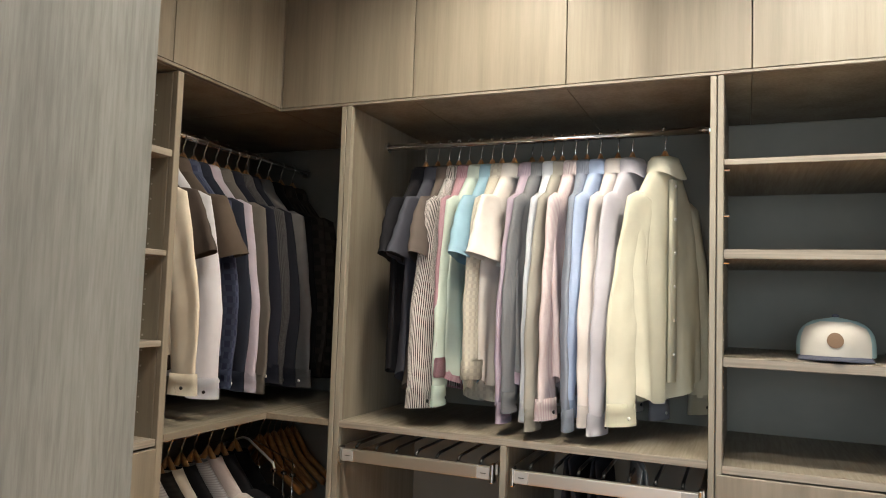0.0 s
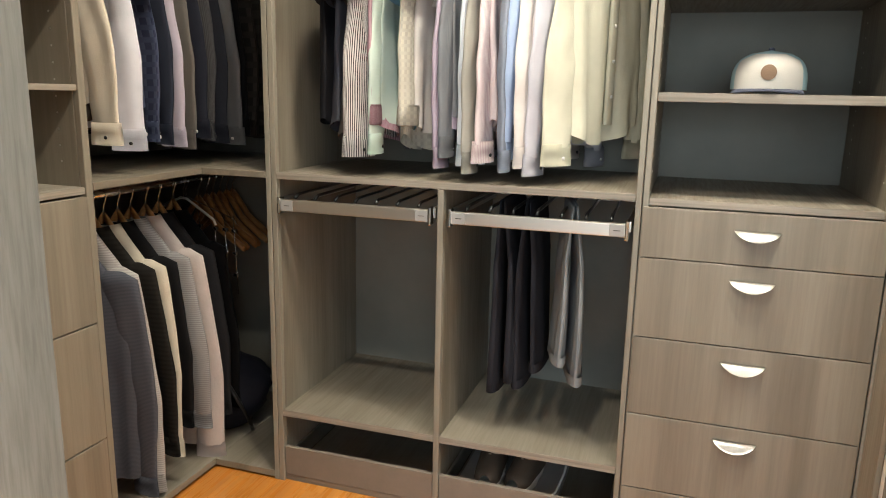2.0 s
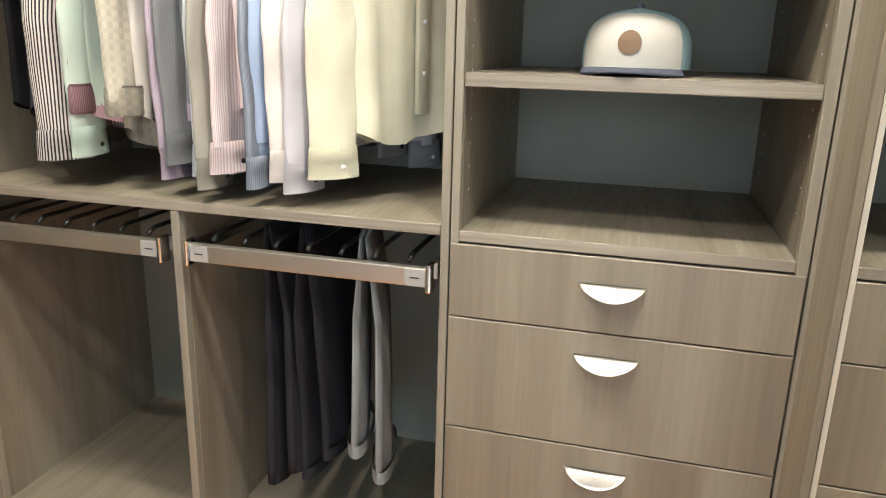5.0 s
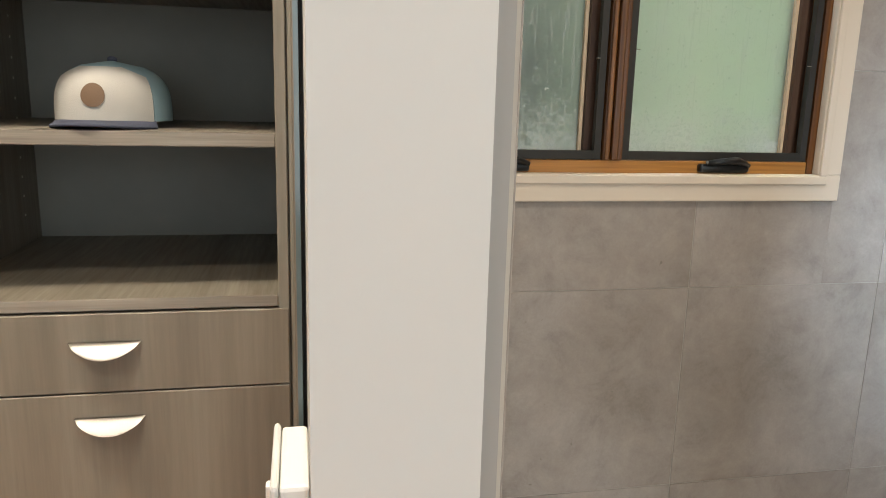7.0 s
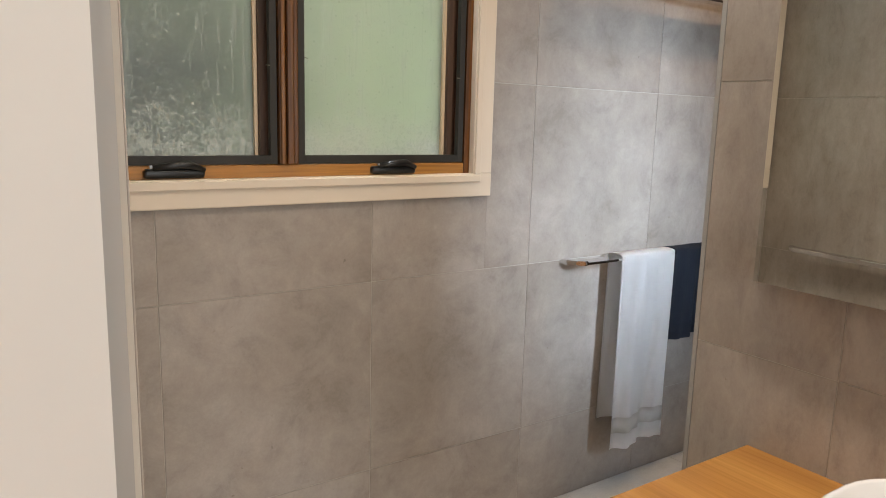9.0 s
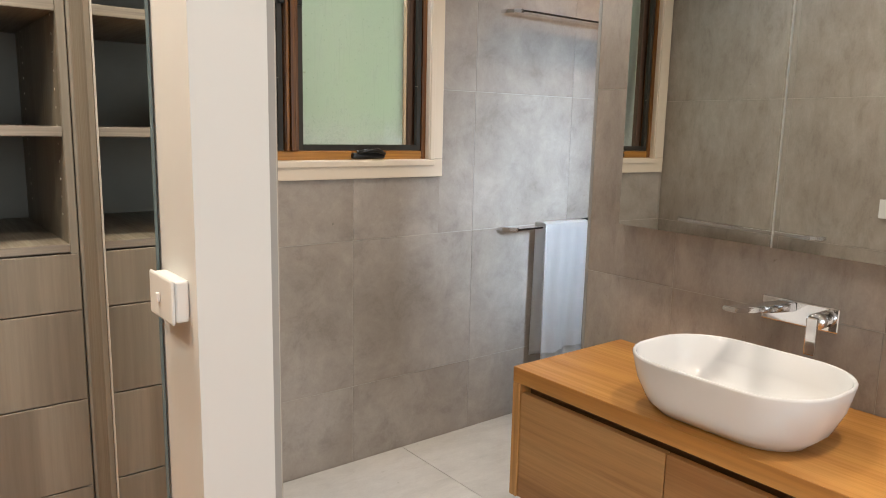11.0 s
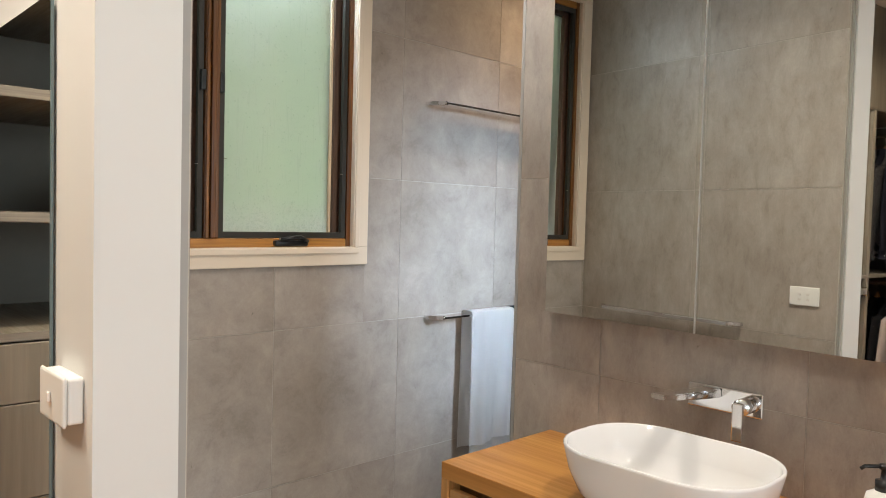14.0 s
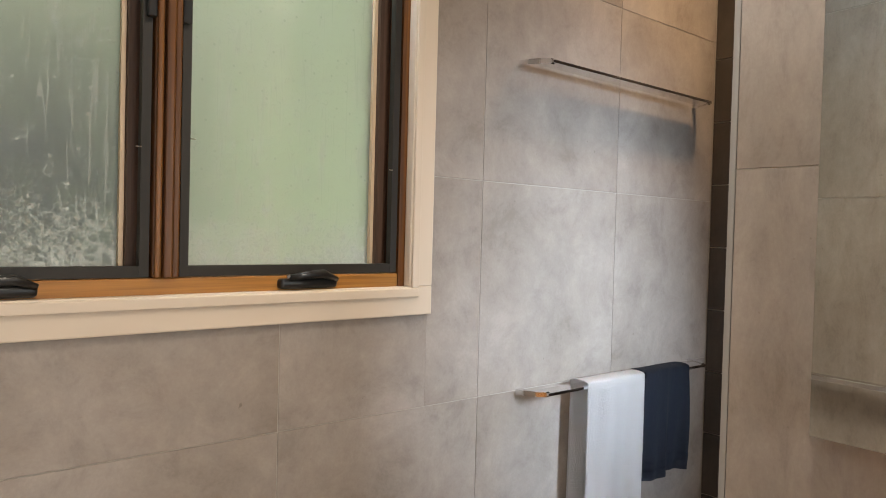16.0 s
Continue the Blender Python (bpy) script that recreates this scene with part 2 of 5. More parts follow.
def lathe_bm(cx, cy, profile, sides=32, bm=None):
    """A turned shape: profile rows of (radius, z)."""
    bm = bm or bmesh.new()
    rings = [[bm.verts.new((cx + r * math.cos(2 * math.pi * k / sides), cy + r * math.sin(2 * math.pi * k / sides), z)) for k in range(sides)] for r, z in profile]
    for r0, r1 in zip(rings, rings[1:]):
        for k in range(sides):
            bm.faces.new((r0[k], r0[(k + 1) % sides], r1[(k + 1) % sides], r1[k]))
    bm.faces.new(rings[0])
    bm.faces.new(rings[-1])
    return bm


# ---- the shell ----
YF, YB = 2.21, 2.80            # closet front and back
XL, XLB = -1.366, -1.956       # left run front and back
YW = 2.726                     # tiled window wall
PX0, PX1, PXT, PY = 0.634, 0.762, 0.785, 1.472   # partition
VX = 2.10                      # vanity wall face
NIB = 1.93

slab("floor", -2.1, -2.7, -0.06, 0.70, 2.95, 0.0, FLOORW, "orange polished timber strip floor")
slab("bathroom_floor", 0.702, -2.7, -0.06, 3.62, 2.95, -0.004, GROUT, "pale grey bathroom floor")
slab("ceiling", -2.1, -2.75, CEIL, 3.62, 3.0, CEIL + 0.1, WHITE, "white plaster ceiling")
slab("wall_north", -2.1, YB + 0.006, 0, PX0 + 0.02, YB + 0.13, CEIL, WHITE, "white wall behind the wardrobe")
slab("wall_west", -2.1, -2.7, 0, XLB - 0.006, YB + 0.006, CEIL, WHITE, "white wall beside the wardrobe")
slab("wall_south_1", -2.1, -2.75, 0, -0.6, -2.6, CEIL, WHITE, "white bedroom wall")
slab("wall_south_2", 1.8, -2.75, 0, 3.62, -2.6, CEIL, WHITE, "white bedroom wall")
slab("wall_south_3", -0.6, -2.75, 0, 1.8, -2.6, 0.65, WHITE, "white bedroom wall below the window")
slab("wall_south_4", -0.6, -2.75, 2.35, 1.8, -2.6, CEIL, WHITE, "white bedroom wall above the window")
slab("wall_vanity", VX + 0.002, -2.6, 0, VX + 0.115, NIB - 0.012, CEIL, DGROUT, "grey tiled vanity wall")
slab("wall_shower_east", 3.47, 0.6, 0, 3.62, 2.95, CEIL, DGROUT, "dark tiled shower wall")
slab("wall_shower_south_1", VX + 0.115, 0.6, 0, 2.60, 0.7, CEIL, TILE, "grey tiled shower wall beside its window")
slab("wall_shower_south_2", 2.96, 0.6, 0, 3.47, 0.7, CEIL, TILE, "grey tiled shower wall beside its window")
slab("wall_shower_south_3", 2.60, 0.6, 0, 2.96, 0.7, 1.1, TILE, "grey tiled shower wall under its window")
slab("wall_shower_south_4", 2.60, 0.6, 2.4, 2.96, 0.7, CEIL, TILE, "grey tiled shower wall over its window")
slab("partition", PX0, PY, 0, PX1, YB + 0.006, CEIL, WHITE, "white painted partition wall")
slab("partition_tile_trim", PX1, PY + 0.004, 0, PX1 + 0.014, PY + 0.014, CEIL, TRIMG, "slim metal tile trim on the partition's end")
slab("wall_window_below", PXT, YW + 0.002, 0, 3.47, YW + 0.17, 1.21, DGROUT, "grey tiled wall under the window")
slab("wall_window_above", PXT, YW + 0.002, 2.47, 3.47, YW + 0.17, CEIL, DGROUT, "grey tiled wall above the window")
slab("wall_window_side", 2.03, YW + 0.002, 1.21, 3.47, YW + 0.17, 2.47, DGROUT, "grey tiled wall beside the window")
slab("wall_window_corner", PXT, YW + 0.002, 1.21, 0.855, YW + 0.17, 2.47, DGROUT, "narrow wall beside the window")
slab("partition_lining", PX1 + 0.001, PY + 0.016, 0, PXT - 0.002, YW + 0.002, CEIL, DGROUT, "tile bed on the partition")

# ---- closet carcass ----
wardrobe = holder("wardrobe", (-0.25, 2.5, 0), "taupe woodgrain built-in wardrobe with open bays and shelves", "wardrobe")
W = wardrobe
T = 0.018


def upright(x0, x1, z0, z1, y0=YF, y1=YB):
    board("upright", x0, y0 + 0.02, z0, x1, y1, z1, LAM, W)
    # twin front edging with a groove down the middle
    xm = (x0 + x1) / 2
    if x1 - x0 > 0.028:
        board("edge_strip", x0, y0, z0, xm - 0.0015, y0 + 0.0195, z1, LAMV, W)
        board("edge_strip", xm + 0.0015, y0, z0, x1, y0 + 0.0195, z1, LAMV, W)
    else:
        board("edge_strip", x0, y0, z0, x1, y0 + 0.0195, z1, LAMV, W)


def shelf_x(name, x0, x1, z0, z1, y0=YF, y1=YB, parent=None):
    s = board(name, x0, y0 + 0.0025, z0, x1, y1 - 0.004, z1, LAMX, parent or W)
    board("edge_strip", x0, y0, z0 - 0.0005, x1, y0 + 0.002, z1 + 0.0005, LAMH, parent or W)
    return s


upright(-1.127, -1.089, 0.0, 2.072)
upright(0.004, 0.038, 0.0, 2.072)
upright(0.592, 0.632, 0.0, 2.072)
upright(-0.555, -0.536, 0.0, 1.041)
board("back_panel", XLB + 0.012, YB - 0.008, 0.0, 0.63, YB, 2.072, BACK, W)
shelf_x("bench", -1.0885, 0.0035, 1.043, 1.063)
shelf_x("bench", 0.0385, 0.5915, 1.036, 1.055)
for z0, z1 in ((1.832, 1.847), (1.585, 1.609), (1.306, 1.329)):
    shelf_x("shelf", 0.0385, 0.5915, z0, z1, YF + 0.006)
shelf_x("low_shelf", -1.0885, -0.5555, 0.245, 0.266)
shelf_x("low_shelf", -0.5355, 0.0035, 0.245, 0.266)
board("kick_rail", -1.0885, YF + 0.012, 0.0, 0.0035, YF + 0.03, 0.026, LAMH, W)
board("kick_rail", 0.0385, YF + 0.03, 0.0, 0.5915, YF + 0.05, 0.03, LAMH, W)
# shelf-pin holes up the inner faces of the shelf bay
for px, sx in ((0.0388, 1), (0.5912, -1)):
    bm = bmesh.new()
    for k in range(22):
        for py in (2.27, 2.70):
            z = 1.12 + k * 0.042
            tube_bm([(px - sx * 0.0006, py, z), (px + sx * 0.0006, py, z)], 0.0028, 8, bm)
    tagged(part("pin_holes", bm, ALU, W, "rows of pale shelf-pin holes"), kind="stuff")
for px, pz in ((0.046, 1.70), (0.046, 1.575), (0.046, 1.823)):
    part("shelf_pin", tube_bm([(px - 0.008, 2.24, pz), (px + 0.006, 2.24, pz)], 0.004, 8), CHROME, W)

# left run
board("upright", XLB + 0.012, 1.729, 0.0, XL - 0.0205, 1.752, 2.066, LAM, W)
board("edge_strip", XL - 0.0195, 1.729, 0.0, XL, 1.752, 2.066, LAM, W)
board("upright", XLB + 0.012, 1.20, 0.0, XL - 0.001, 1.22, 2.066, LAM, W)
board("back_panel", XLB, 0.82, 0.0, XLB + 0.008, YB - 0.009, 2.066, BACK, W)
board("bench", XLB + 0.009, 1.7525, 1.043, XL, YB - 0.009, 1.063, LAMX, W)
board("bench", XL + 0.0005, YF, 1.043, -1.1275, YB - 0.009, 1.063, LAMX, W)
board("low_shelf", XLB + 0.009, 1.7525, 0.012, XL, YB - 0.009, 0.036, LAMX, W)
board("low_shelf", XL + 0.0005, YF, 0.012, -1.1275, YB - 0.009, 0.036, LAMX, W)
for z0, z1 in ((1.822, 1.842), (1.548, 1.564), (1.302, 1.318), (1.036, 1.055)):
    board("shelf", XLB + 0.009, 1.2205, z0, XL - 0.004, 1.7285, z1, LAMY, W)
bm = bmesh.new()
for k in range(22):
    for px in (-1.44, -1.80):
        z = 1.12 + k * 0.042
        tube_bm([(px, 1.7283, z), (px, 1.7293, z)], 0.0028, 8, bm)
tagged(part("pin_holes", bm, ALU, W, "rows of pale shelf-pin holes"), kind="stuff")
for z0, z1 in ((0.684, 1.030), (0.345, 0.680), (0.012, 0.341)):
    board("drawer_front", XL - 0.018, 1.223, z0, XL + 0.001, 1.7275, z1, LAM, W)
board("side_panel", XLB + 0.009, 0.83, 0.0, XL - 0.001, 1.1995, 2.066, LAM, W)


# ---- drawers ----
def cup_handle_bm(x, y, z, w=0.113, drop=0.025, out=0.024, axis="y"):
    """A half-moon pull: flat top edge, curved skirt bulging outward."""
    bm = bmesh.new()
    n, k = 14, 5
    rows = []
    for j in range(k + 1):
        q = j / k
        row = []
        for i in range(n + 1):
            u = -1 + 2 * i / n
            depth = drop * (1 - u * u) ** 0.85
            zz = z - depth * q
            o = out * math.sqrt(max(0.0, 1 - u * u)) * (0.12 + 0.88 * q ** 0.8)
            row.append(bm.verts.new((x + u * w / 2, y - 0.002 - o, zz)))
        rows.append(row)
    for a, b in zip(rows, rows[1:]):
        for i in range(n):
            bm.faces.new((a[i], a[i + 1], b[i + 1], b[i]))
    top = [bm.verts.new((x + (-1 + 2 * i / n) * w / 2, y - 0.0005, z)) for i in range(n + 1)]
    for i in range(n):
        bm.faces.new((top[i], top[i + 1], rows[0][i + 1], rows[0][i]))
    bmesh.ops.solidify(bm, geom=bm.faces[:], thickness=0.0018)
    return bm


zs = [1.033, 0.894, 0.670, 0.443, 0.216, 0.012]
for i in range(5):
    top, low = zs[i] - 0.0015, zs[i + 1] + 0.0015
    d = holder("drawer", (0.315, YF, low), "taupe woodgrain drawer with a half-moon satin pull", "drawer", "wardrobe drawers")
    part("drawer_front", box_bm(0.0245, YF - 0.004, low, 0.6085, YF + 0.014, top, 0.0012, 1), LAM, d)
    hz = {0: 0.984, 1: 0.851, 2: 0.625, 3: 0.402, 4: 0.177}[i]
    part("handle", cup_handle_bm(0.311, YF - 0.004, hz), ALU, d, "satin half-moon cup pull", True)

# upper cupboards: back run and left run
ux = [-1.364, -0.873, -0.387, 0.106, 0.598]
for i in range(4):
    c = holder("upper_cupboard", ((ux[i] + ux[i + 1]) / 2, YF + 0.2, 2.078), "taupe woodgrain overhead cupboard under the ceiling", "cupboard", "overhead cupboards")
    part("body", box_bm(ux[i] + 0.001, YF + 0.0205, 2.074, ux[i + 1] - 0.001, YB - 0.002, CEIL - 0.002), LAM, c)
    part("door", box_bm(ux[i] + 0.0015, YF, 2.084, ux[i + 1] - 0.0015, YF + 0.018, CEIL - 0.002, 0.001, 1), LAM, c)
board("soffit_strip", XL, YF, 2.0735, 0.632, YF + 0.0185, 2.0825, LAMH, W)
board("filler", 0.599, YF + 0.001, 2.084, 0.6325, YF + 0.018, CEIL - 0.002, LAM, W)
uy = [0.82, 1.262, 1.706, 2.208]
for i in range(3):
    c = holder("upper_cupboard", (XL - 0.2, (uy[i] + uy[i + 1]) / 2, 2.078), "taupe woodgrain overhead cupboard under the ceiling", "cupboard", "overhead cupboards")
    part("body", box_bm(XLB + 0.002, uy[i] + 0.001, 2.074, XL - 0.0205, uy[i + 1] - 0.001, CEIL - 0.002), LAM, c)
    part("door", box_bm(XL - 0.018, uy[i] + 0.0015, 2.084, XL, uy[i + 1] - 0.0015, CEIL - 0.002, 0.001, 1), LAM, c)
board("soffit_strip", XL - 0.0185, 0.83, 2.0735, XL - 0.0005, YF - 0.001, 2.0825, LAMY, W)
board("corner_top", XLB + 0.01, YF + 0.001, 2.074, XL - 0.001, YB - 0.002, CEIL - 0.002, LAM, W)

# tall cupboard opposite the back run, seen by its end panel
tall = holder("tall_cupboard", (-1.2, 0.5, 0), "taupe woodgrain tall cupboard end panel beside the entrance, coloured as lit", "cupboard")
part("end_panel", box_bm(-0.53, 0.24, 0.0, -0.51, 0.80, CEIL - 0.003, 0.0015, 1), PANEL, tall)
part("body", box_bm(XLB + 0.002, 0.24, 0.0, -0.531, 0.778, CEIL - 0.003), LAM, tall)
for i in range(3):
    x0 = XL + 0.02 + i * 0.272
    dr = part("door", box_bm(x0, 0.7795, 0.05, x0 + 0.27, 0.798, CEIL - 0.01, 0.001, 1), PANEL, tall)
    part("handle", tube_bm([(x0 + 0.24, 0.80, 1.46), (x0 + 0.24, 0.822, 1.47), (x0 + 0.24, 0.822, 1.55), (x0 + 0.24, 0.80, 1.56)], 0.007, 8), PLAST, dr, "pale pull handle", True)


# ---- pull-out trouser racks ----
def trouser_rack(x0, x1, bars):
    r = holder("trouser_rack", ((x0 + x1) / 2, YF, 0.935), "pull-out trouser rack with a satin aluminium front rail", "trouser rack", "trouser racks")
    part("front_rail", box_bm(x0 + 0.004, YF - 0.012, 0.944, x1 - 0.004, YF + 0.006, 0.981, 0.003, 2), ALU, r)
    for a, b in ((x0 + 0.012, x0 + 0.052), (x1 - 0.052, x1 - 0.012)):
        cap = part("grey_cap", box_bm(a, YF - 0.0145, 0.946, b, YF - 0.0125, 0.979, 0.0008, 1), GREYM, r, "grey plastic end cap")
        part("cap_mark", box_bm(a + 0.011, YF - 0.0155, 0.9615, b - 0.011, YF - 0.0146, 0.9635), BLACKM, cap)
    for a, b in ((x0, x0 + 0.011), (x1 - 0.011, x1)):
        part("end_cap", box_bm(a, YF - 0.02, 0.935, b, YF + 0.012, 0.990, 0.004, 2), CHROME, r, "chrome end cap")
    for xx in (x0 - 0.004, x1 - 0.008):
        part("runner", box_bm(xx, YF + 0.013, 0.955, xx + 0.012, YB - 0.06, 0.985, 0.001, 1), STEEL, r)
    part("back_rail", box_bm(x0 + 0.012, YB - 0.09, 0.972, x1 - 0.012, YB - 0.075, 0.998, 0.001, 1), ALU, r)
    for k in range(bars):
        xx = x0 + 0.05 + (x1 - x0 - 0.10) * k / (bars - 1)
        part("hanging_bar", tube_bm([(xx, YF + 0.01, 0.985), (xx, YF + 0.03, 0.995), (xx, YB - 0.08, 1.0)], 0.005, 8), BLACK, r, "black non-slip bar", True)
        part("clip", box_bm(xx - 0.006, YB - 0.10, 0.99, xx + 0.006, YB - 0.07, 1.018, 0.002, 1), CHROME, r)
    return r


trouser_rack(-1.078, -0.568, 7)
trouser_rack(-0.518, -0.007, 7)


# shoe drawers under the low shelf
def shoe_drawer(x0, x1):
    r = holder("shoe_rack", ((x0 + x1) / 2, YF, 0.03), "low open pull-out shoe rack in taupe laminate", "shoe rack", "shoe racks")
    part("drawer_front", box_bm(x0, YF + 0.006, 0.029, x1, YF + 0.022, 0.130, 0.001, 1), FLATB, r)
    part("drawer_base", box_bm(x0 + 0.012, YF + 0.0225, 0.036, x1 - 0.012, YB - 0.05, 0.046), LAMX, r)
    for xx in (x0 + 0.004, x1 - 0.012):
        part("runner", box_bm(xx, YF + 0.0225, 0.05, xx + 0.008, YB - 0.05, 0.105), STEEL, r)


shoe_drawer(-1.086, -0.557)
shoe_drawer(-0.534, 0.002)


# ---- hanging rods ----
def rod(a, b, label):
    r = holder("hanging_rail", a, label, "hanging rail", "hanging rails")
    part("rod", tube_bm([a, b], 0.0115, 14), CHROME, r, "", True)
    d = (Vector(b) - Vector(a)).normalized()
    for p, s in ((Vector(a), 1), (Vector(b), -1)):
        part("socket", tube_bm([p, p + s * d * 0.012], 0.019, 14), CHROME, r)


rod((-1.0885, 2.46, 1.985), (0.0035, 2.46, 1.985), "chrome hanging rail across the wide bay")
rod((-1.62, 1.753, 1.965), (-1.62, YB - 0.03, 1.965), "chrome hanging rail in the corner bay")
rod((-1.60, 1.753, 0.985), (-1.60, YB - 0.03, 0.985), "chrome lower hanging rail in the corner bay")

# ---- closet mirror and switch on the partition ----
cm = holder("wall_mirror", (PX0, 1.83, 0.3), "tall frameless mirror on the partition in the closet", "mirror")
part("mirror_backing", box_bm(PX0 - 0.004, 1.668, 0.26, PX0 - 0.0005, 2.005, 1.665), BLACKM, cm)
part("mirror_glass", box_bm(PX0 - 0.0085, 1.652, 0.25, PX0 - 0.0045, 2.02, 1.68), MIRROR, cm)
part("glass_edge", box_bm(PX0 - 0.0088, 1.648, 0.25, PX0 - 0.0043, 1.6515, 1.68), MEDGE, cm, "pale green polished glass edge")
board("filler", PX0 - 0.014, 2.075, 0.0, PX0 - 0.0008, YF - 0.001, CEIL - 0.004, LAM, W)
sw = holder("light_switch", (PX0, 1.56, 1.05), "white plastic light switch on a raised mounting block", "switch")
part("block", box_bm(PX0 - 0.024, 1.506, 1.020, PX0 - 0.0005, 1.618, 1.090, 0.004, 2), PLAST, sw)
part("plate", box_bm(PX0 - 0.031, 1.503, 1.017, PX0 - 0.0245, 1.621, 1.093, 0.004, 2), PLAST, sw)
part("rocker", box_bm(PX0 - 0.037, 1.558, 1.047, PX0 - 0.0315, 1.570, 1.063, 0.002, 2), PLAST, sw)

# ---- window ----
WX0, WX1, WZ0, WZ1 = 0.868, 2.018, 1.218, 2.45
win = tagged(holder("window_1", ((WX0 + WX1) / 2, YW, WZ0), "cedar awning window with frosted panes and cream trim"), kind="structure")
WIRE2 = mat("bright_wire", (0.8, 0.78, 0.72), 0.2, 1.0)
# moulded cream architrave: two steps
TW = 0.072
for nm, a, b in (("sill_trim", (WX0 - TW, WZ0 - TW), (WX1 + TW, WZ0)), ("head_trim", (WX0 - TW, WZ1), (WX1 + TW, WZ1 + TW)), ("side_trim", (WX0 - TW, WZ0), (WX0, WZ1)), ("side_trim", (WX1, WZ0), (WX1 + TW, WZ1))):
    x0, z0, x1, z1 = max(a[0], PXT + 0.002), a[1], b[0], b[1]
    tr = part(nm, box_bm(x0, YW - 0.014, z0, x1, YW + 0.012, z1, 0.003, 2), TRIMW, win, "cream painted moulded trim")
    g = 0.046
    if nm == "sill_trim":
        part("bead", box_bm(max(x0 + g, WX0 - 0.026), YW - 0.022, z1 - 0.026, x1 - g, YW - 0.0145, z1 - 0.003, 0.0035, 3), TRIMW, tr)
    elif nm == "head_trim":
        part("bead", box_bm(x0 + g, YW - 0.022, z0 + 0.004, x1 - g, YW - 0.0145, z0 + 0.034, 0.003, 2), TRIMW, tr)
    elif a[0] < 1.4:
        part("bead", box_bm(x1 - 0.026, YW - 0.022, z0 - 0.003, x1 - 0.003, YW - 0.0145, z1, 0.0035, 3), TRIMW, tr)
    else:
        part("bead", box_bm(x0 + 0.003, YW - 0.022, z0 - 0.003, x0 + 0.026, YW - 0.0145, z1, 0.0035, 3), TRIMW, tr)
# timber frame
YJ = YW + 0.012
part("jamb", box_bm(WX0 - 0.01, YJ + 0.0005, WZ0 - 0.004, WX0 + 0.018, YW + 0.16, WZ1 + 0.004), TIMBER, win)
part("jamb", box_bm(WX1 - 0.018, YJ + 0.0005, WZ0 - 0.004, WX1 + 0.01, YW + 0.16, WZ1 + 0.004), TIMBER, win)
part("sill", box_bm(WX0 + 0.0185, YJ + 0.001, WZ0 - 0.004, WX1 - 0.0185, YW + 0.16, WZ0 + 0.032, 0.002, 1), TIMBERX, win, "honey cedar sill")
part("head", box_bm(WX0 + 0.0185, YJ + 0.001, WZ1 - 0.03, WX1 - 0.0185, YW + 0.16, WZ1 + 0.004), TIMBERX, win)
MX = 1.425
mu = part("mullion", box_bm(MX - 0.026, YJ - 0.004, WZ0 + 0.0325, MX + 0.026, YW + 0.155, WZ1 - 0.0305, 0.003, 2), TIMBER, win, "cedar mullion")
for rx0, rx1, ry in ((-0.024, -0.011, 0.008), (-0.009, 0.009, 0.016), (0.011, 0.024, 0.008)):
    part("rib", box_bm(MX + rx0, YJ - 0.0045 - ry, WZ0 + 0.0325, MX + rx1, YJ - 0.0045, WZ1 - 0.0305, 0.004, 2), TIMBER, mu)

FROST = mat("frosted_glass", (0.93, 0.96, 0.94), 0.42)
fb = FROST.node_tree.nodes["Principled BSDF"]
fb.inputs["Transmission Weight"].default_value = 1.0
fv = coords(FROST, (1, 1, 1))
fn = noise_of(FROST, fv, 9.0, 8, 0.7, 1.2)
wire(FROST, ramp(FROST, fn, [(0.35, (0.36,) * 3), (0.7, (0.58,) * 3)]), rough_of(FROST))
# dried mineral marks: crusty specks, thick along the sill and in patches up the panes
ftc = FROST.node_tree.nodes.new("ShaderNodeTexCoord")
fsp = FROST.node_tree.nodes.new("ShaderNodeSeparateXYZ")
wire(FROST, ftc.outputs["Object"], fsp.inputs[0])
fh = nd(FROST, "ShaderNodeMapRange")
fh.inputs[1].default_value, fh.inputs[2].default_value, fh.inputs[3].default_value, fh.inputs[4].default_value = 1.27, 1.42, 0.36, 0.0
wire(FROST, fsp.outputs[2], fh.inputs[0])
crust = noise_of(FROST, fv, 62.0, 10, 0.86, 1.2)
patch = noise_of(FROST, coords(FROST, (1, 1, 1), "Object", True), 4.4, 3, 0.6, 0.8)
ad = FROST.node_tree.nodes.new("ShaderNodeMath")
ad.operation = "MULTIPLY_ADD"
wire(FROST, patch, ad.inputs[0])
ad.inputs[1].default_value = 0.42
wire(FROST, fh.outputs[0], ad.inputs[2])
ad2 = FROST.node_tree.nodes.new("ShaderNodeMath")
ad2.operation = "ADD"
wire(FROST, ad.outputs[0], ad2.inputs[0])
wire(FROST, ramp(FROST, crust, [(0.47, (0, 0, 0)), (0.58, (0.6, 0.6, 0.6))]), ad2.inputs[1])
vor = nd(FROST, "ShaderNodeTexVoronoi", Scale=15.0)
vor.voronoi_dimensions = "2D"
flat = FROST.node_tree.nodes.new("ShaderNodeCombineXYZ")
wire(FROST, fsp.outputs[0], flat.inputs[0]), wire(FROST, fsp.outputs[2], flat.inputs[1])
wire(FROST, flat.outputs[0], vor.inputs["Vector"])
speck = ramp(FROST, vor.outputs["Distance"], [(0.030, (0.9, 0.9, 0.9)), (0.055, (0, 0, 0))])
scr = noise_of(FROST, coords(FROST, (70, 70, 5)), 1.0, 3, 0.5, 1.4)
scratch = ramp(FROST, scr, [(0.60, (0, 0, 0)), (0.65, (0.4, 0.4, 0.4))])
